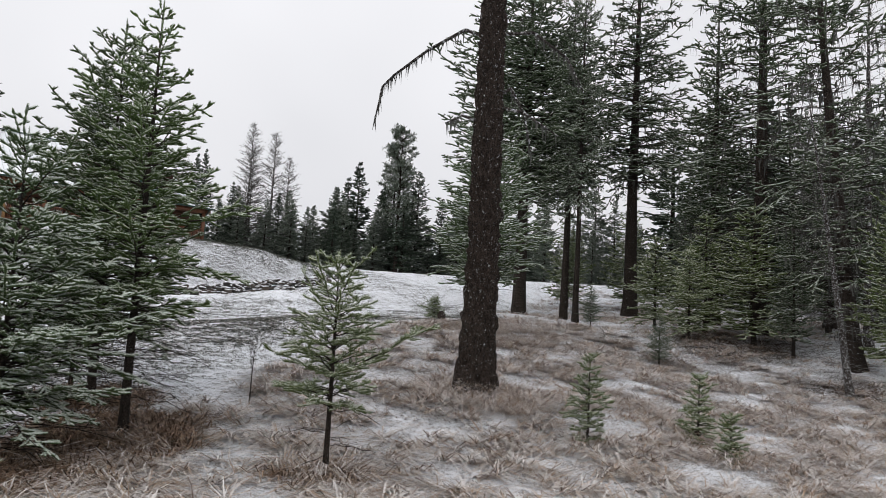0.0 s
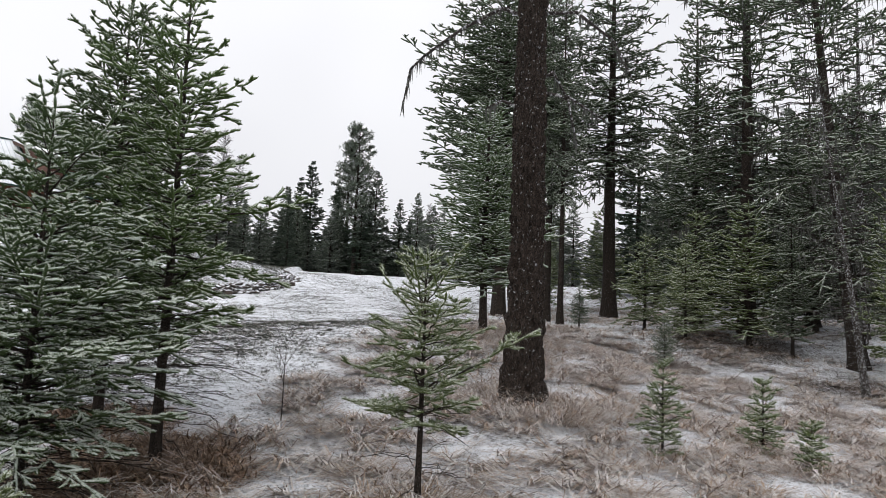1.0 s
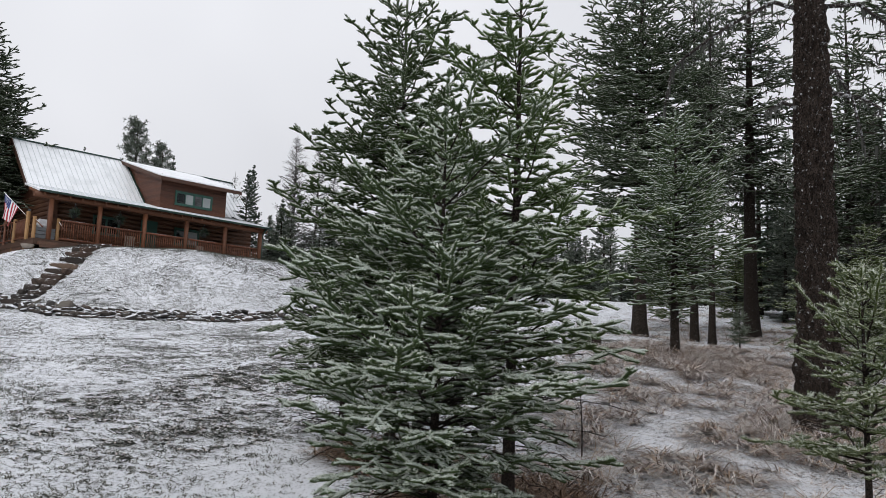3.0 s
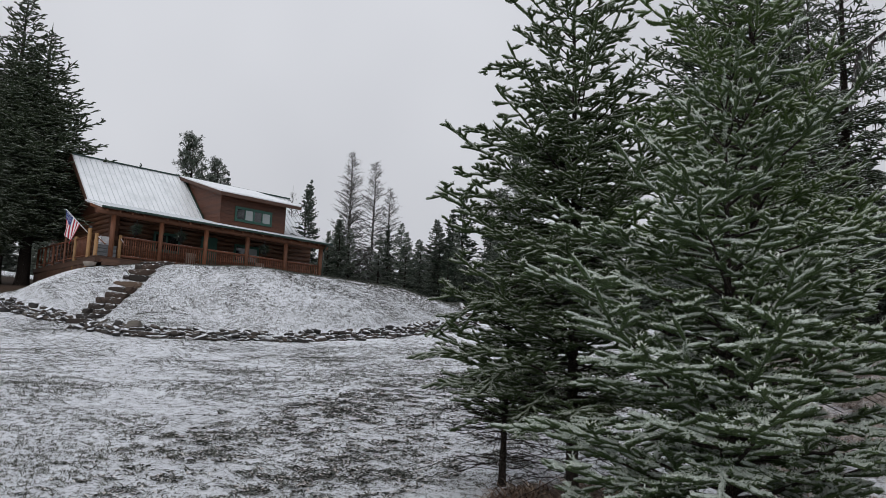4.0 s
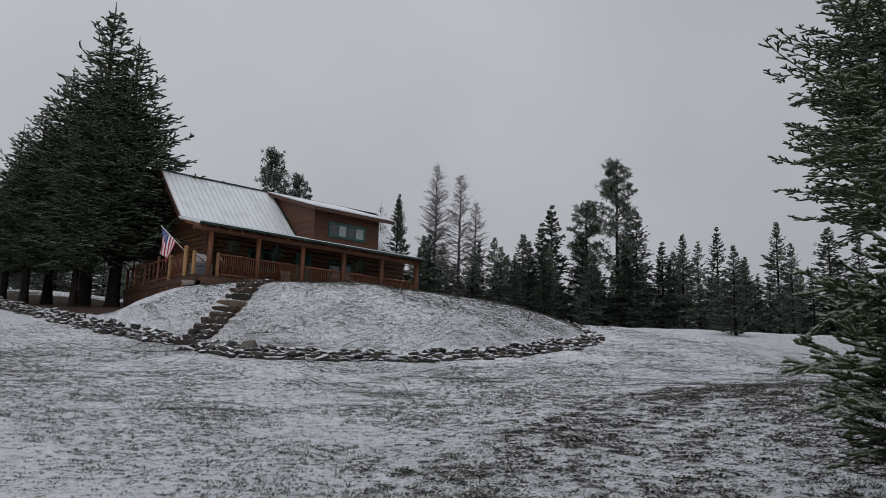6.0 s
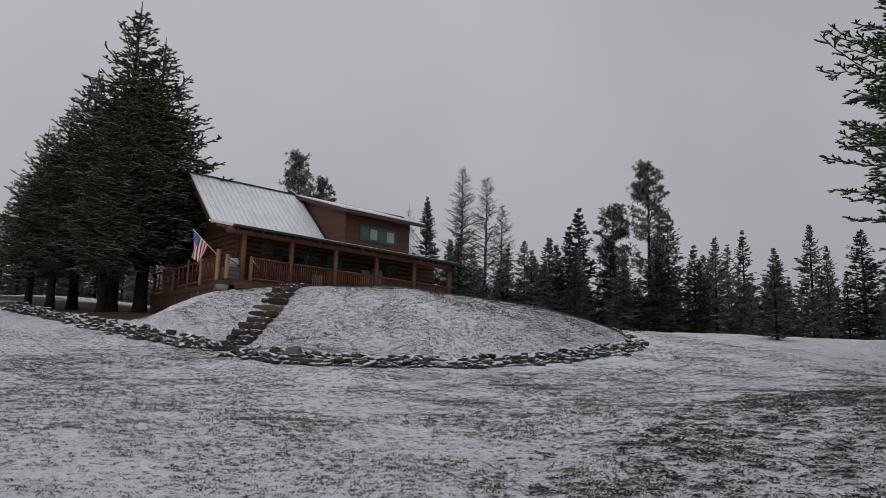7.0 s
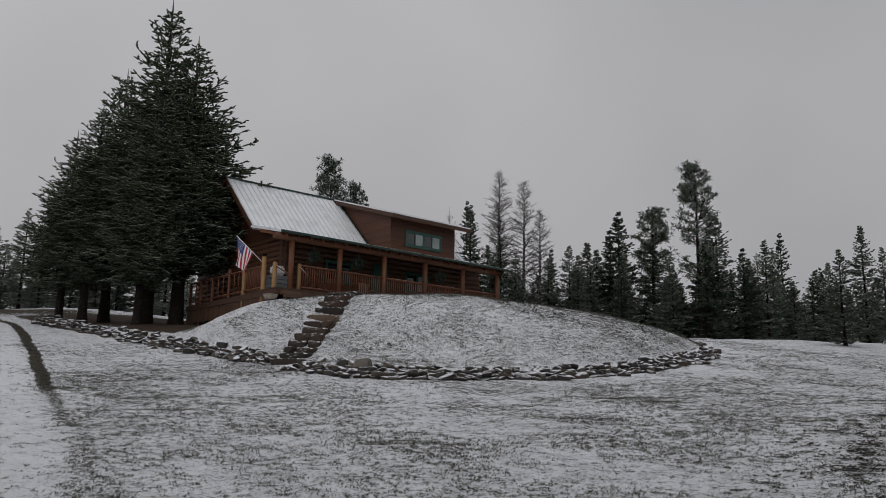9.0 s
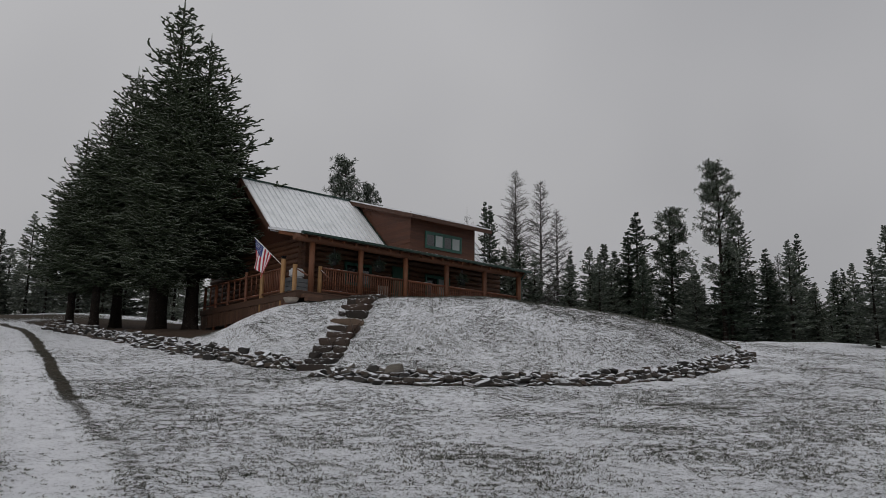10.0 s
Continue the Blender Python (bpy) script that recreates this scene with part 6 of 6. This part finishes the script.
# ---- pickup truck under the spruces ----
def build_truck():
    truck = empty("pickup_truck", "white pickup truck parked behind the spruce trunks", "truck")
    def shell(name, x0, x1, y0, y1, z0, z1, material, parent, taper=0.0, r=0.06):
        bm = bmesh.new()
        v = box(bm, x0, x1, y0, y1, z0, z1)
        for w in v:
            if w.co.z > (z0 + z1) / 2:
                w.co.x *= 1 - taper
                w.co.y = (w.co.y - (y0 + y1) / 2) * (1 - taper) + (y0 + y1) / 2
        bmesh.ops.bevel(bm, geom=bm.edges, offset=r, segments=2, affect="EDGES")
        return part(name, bm, material, parent)
    body = shell("body", -0.95, 0.95, 0, 5.3, 0.45, 1.1, M_WHITE, truck)
    shell("cab", -0.86, 0.86, 2.0, 4.0, 1.08, 1.8, M_WHITE, truck, 0.12)
    shell("rear_window", -0.62, 0.62, 2.02, 2.06, 1.22, 1.62, M_GLASS, truck, 0.05, 0.005)
    shell("tailgate", -0.72, 0.72, -0.03, 0.03, 0.62, 1.06, M_WHITE, truck, 0, 0.015)
    shell("bumper", -0.92, 0.92, -0.16, -0.02, 0.42, 0.58, M_GREY, truck, 0, 0.03)
    for x in (-0.85, 0.85):
        shell("tail_light", x - 0.08, x + 0.08, -0.035, 0.03, 0.72, 1.0, M_FLAG_RED, truck, 0, 0.01)
        for y in (1.0, 4.3):
            bm = bmesh.new()
            rod(bm, (x - 0.12, y, 0.36), (x + 0.12, y, 0.36), 0.37, None, 20)
            wheel = part("wheel", bm, M_RUBBER, truck)
            bm = bmesh.new()
            rod(bm, (x - 0.13, y, 0.36), (x + 0.13, y, 0.36), 0.2, None, 16)
            part("rim", bm, M_GREY, wheel)
    truck.matrix_basis = Matrix.Translation((20.9, 72.5, gz(20.9, 72.5))) @ Matrix.Rotation(radians(-20), 4, "Z")
    return truck


build_truck()


# ---- things on and by the porch ----
def build_planter(x, y, z):
    bm = bmesh.new()
    rod(bm, (0, 0, 0), (0, 0, 0.16), 0.2, 0.3, 18)
    rod(bm, (0, 0, 0.16), (0, 0, 0.2), 0.31, 0.31, 18)
    ob = part("planter_bowl", bm, M_CLAY)
    ob.location = (x, y, z)
    return tagged(ob, "pale round planter bowl at the porch steps", "planter")


build_planter(16.75, 39.9, gz(16.75, 39.9))


def build_porch_chest():
    chest = empty("slatted_chest", "grey slatted chest with a pale cover on the porch", "chest")
    for k in range(4):
        bm = bmesh.new()
        box(bm, 0, 0.95, 0, 0.5, 0.02 + 0.19 * k, 0.19 + 0.19 * k)
        part("slat", bm, M_GREY, chest)
    bm = bmesh.new()
    box(bm, 0.1, 0.7, 0.05, 0.45, 0.785, 1.2)
    bmesh.ops.bevel(bm, geom=bm.edges, offset=0.08, segments=2, affect="EDGES")
    part("cover", bm, M_WHITE, chest, "pale folded cover")
    chest.location = (17.55, 41.35, DECK)
    return chest


build_porch_chest()


def build_hanging_basket(x, seed):
    b = empty("hanging_basket", "dark withered hanging basket under the porch beam", "basket")
    bm = bmesh.new()
    rod(bm, (0, 0, -0.75), (0, 0, -0.5), 0.1, 0.19, 12)
    part("pot", bm, M_RUBBER, b)
    bm = bmesh.new()
    for k in range(3):
        a = 2.094 * k
        rod(bm, (0.18 * math.cos(a), 0.18 * math.sin(a), -0.5), (0, 0, 0), 0.006, None, 4)
    part("wires", bm, M_GREY, b)
    tw = Twigs(seed)
    n = 420
    o = tw.rnd.normal(scale=0.08, size=(n, 3)) + [[0, 0, -0.48]]
    e = tw.rnd.normal(size=(n, 3)) * [[1, 1, 0.7]]
    e /= np.linalg.norm(e, axis=1, keepdims=True)
    tw.sprays(o, o + e * tw.rnd.uniform(0.12, 0.32, (n, 1)), np.full(n, 0.02), 0, 1, 0.1)
    c = new("plant", tw.mesh("plant", [M_DARKFIR, M_FROST_DARK]))
    c.parent = b
    b.location = (x, 40.35, 8.85)
    return b


for k, x in enumerate((19.0, 21.35, 26.3)):
    build_hanging_basket(x, 70 + k)


def build_porch_chair(x, turn):
    chair = empty("porch_chair", "pale porch chair beside the log wall", "chair", "chairs on the porch")
    def bar(name, *b):
        bm = bmesh.new()
        box(bm, *b)
        part(name, bm, M_CLAY, chair)
    bar("seat", -0.28, 0.28, -0.27, 0.27, 0.4, 0.44)
    bar("backrest", -0.28, 0.28, 0.24, 0.28, 0.44, 1.0)
    for a in (-0.27, 0.22):
        for c in (-0.26, 0.21):
            bar("leg", a, a + 0.05, c, c + 0.05, 0, 0.4)
    for a in (-0.32, 0.26):
        bar("armrest", a, a + 0.06, -0.27, 0.26, 0.62, 0.65)
    chair.matrix_basis = Matrix.Translation((x, 41.45, DECK)) @ Matrix.Rotation(turn, 4, "Z")


build_porch_chair(26.9, 0.1)
build_porch_chair(22.6, -0.1)


# ---- far hillside, its mist painted into the colour ----
def build_far_hill():
    xs = np.linspace(-260, 420, 60)
    v, f = [], []
    for i, x in enumerate(xs):
        top = 60 + 26 * math.sin(x * 0.011 + 0.6) + 9 * math.sin(x * 0.04) - 0.09 * max(x - 40, 0)
        for j, u in enumerate(np.linspace(0, 1, 10)):
            v.append((x, 420 + 260 * u, -5 + max(top, 8) * smooth01(np.array(u)) + 2 * math.sin(x * 0.09 + 9 * u)))
    for i in range(59):
        for j in range(9):
            a = i * 10 + j
            f.append((a, a + 10, a + 11, a + 1))
    # pale grey tones stand in for the mist before the slope
    m, n, l, b = mat("haze_grey_hillside", 1.0)
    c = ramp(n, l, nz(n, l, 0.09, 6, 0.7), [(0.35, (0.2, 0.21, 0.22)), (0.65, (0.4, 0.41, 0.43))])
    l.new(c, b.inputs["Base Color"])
    return tagged(new("backdrop", mesh_np("backdrop", v, f, [m], smooth=True)), "snow-dusted wooded hillside far off, painted in misty grey", "hill", kind="structure")


build_far_hill()
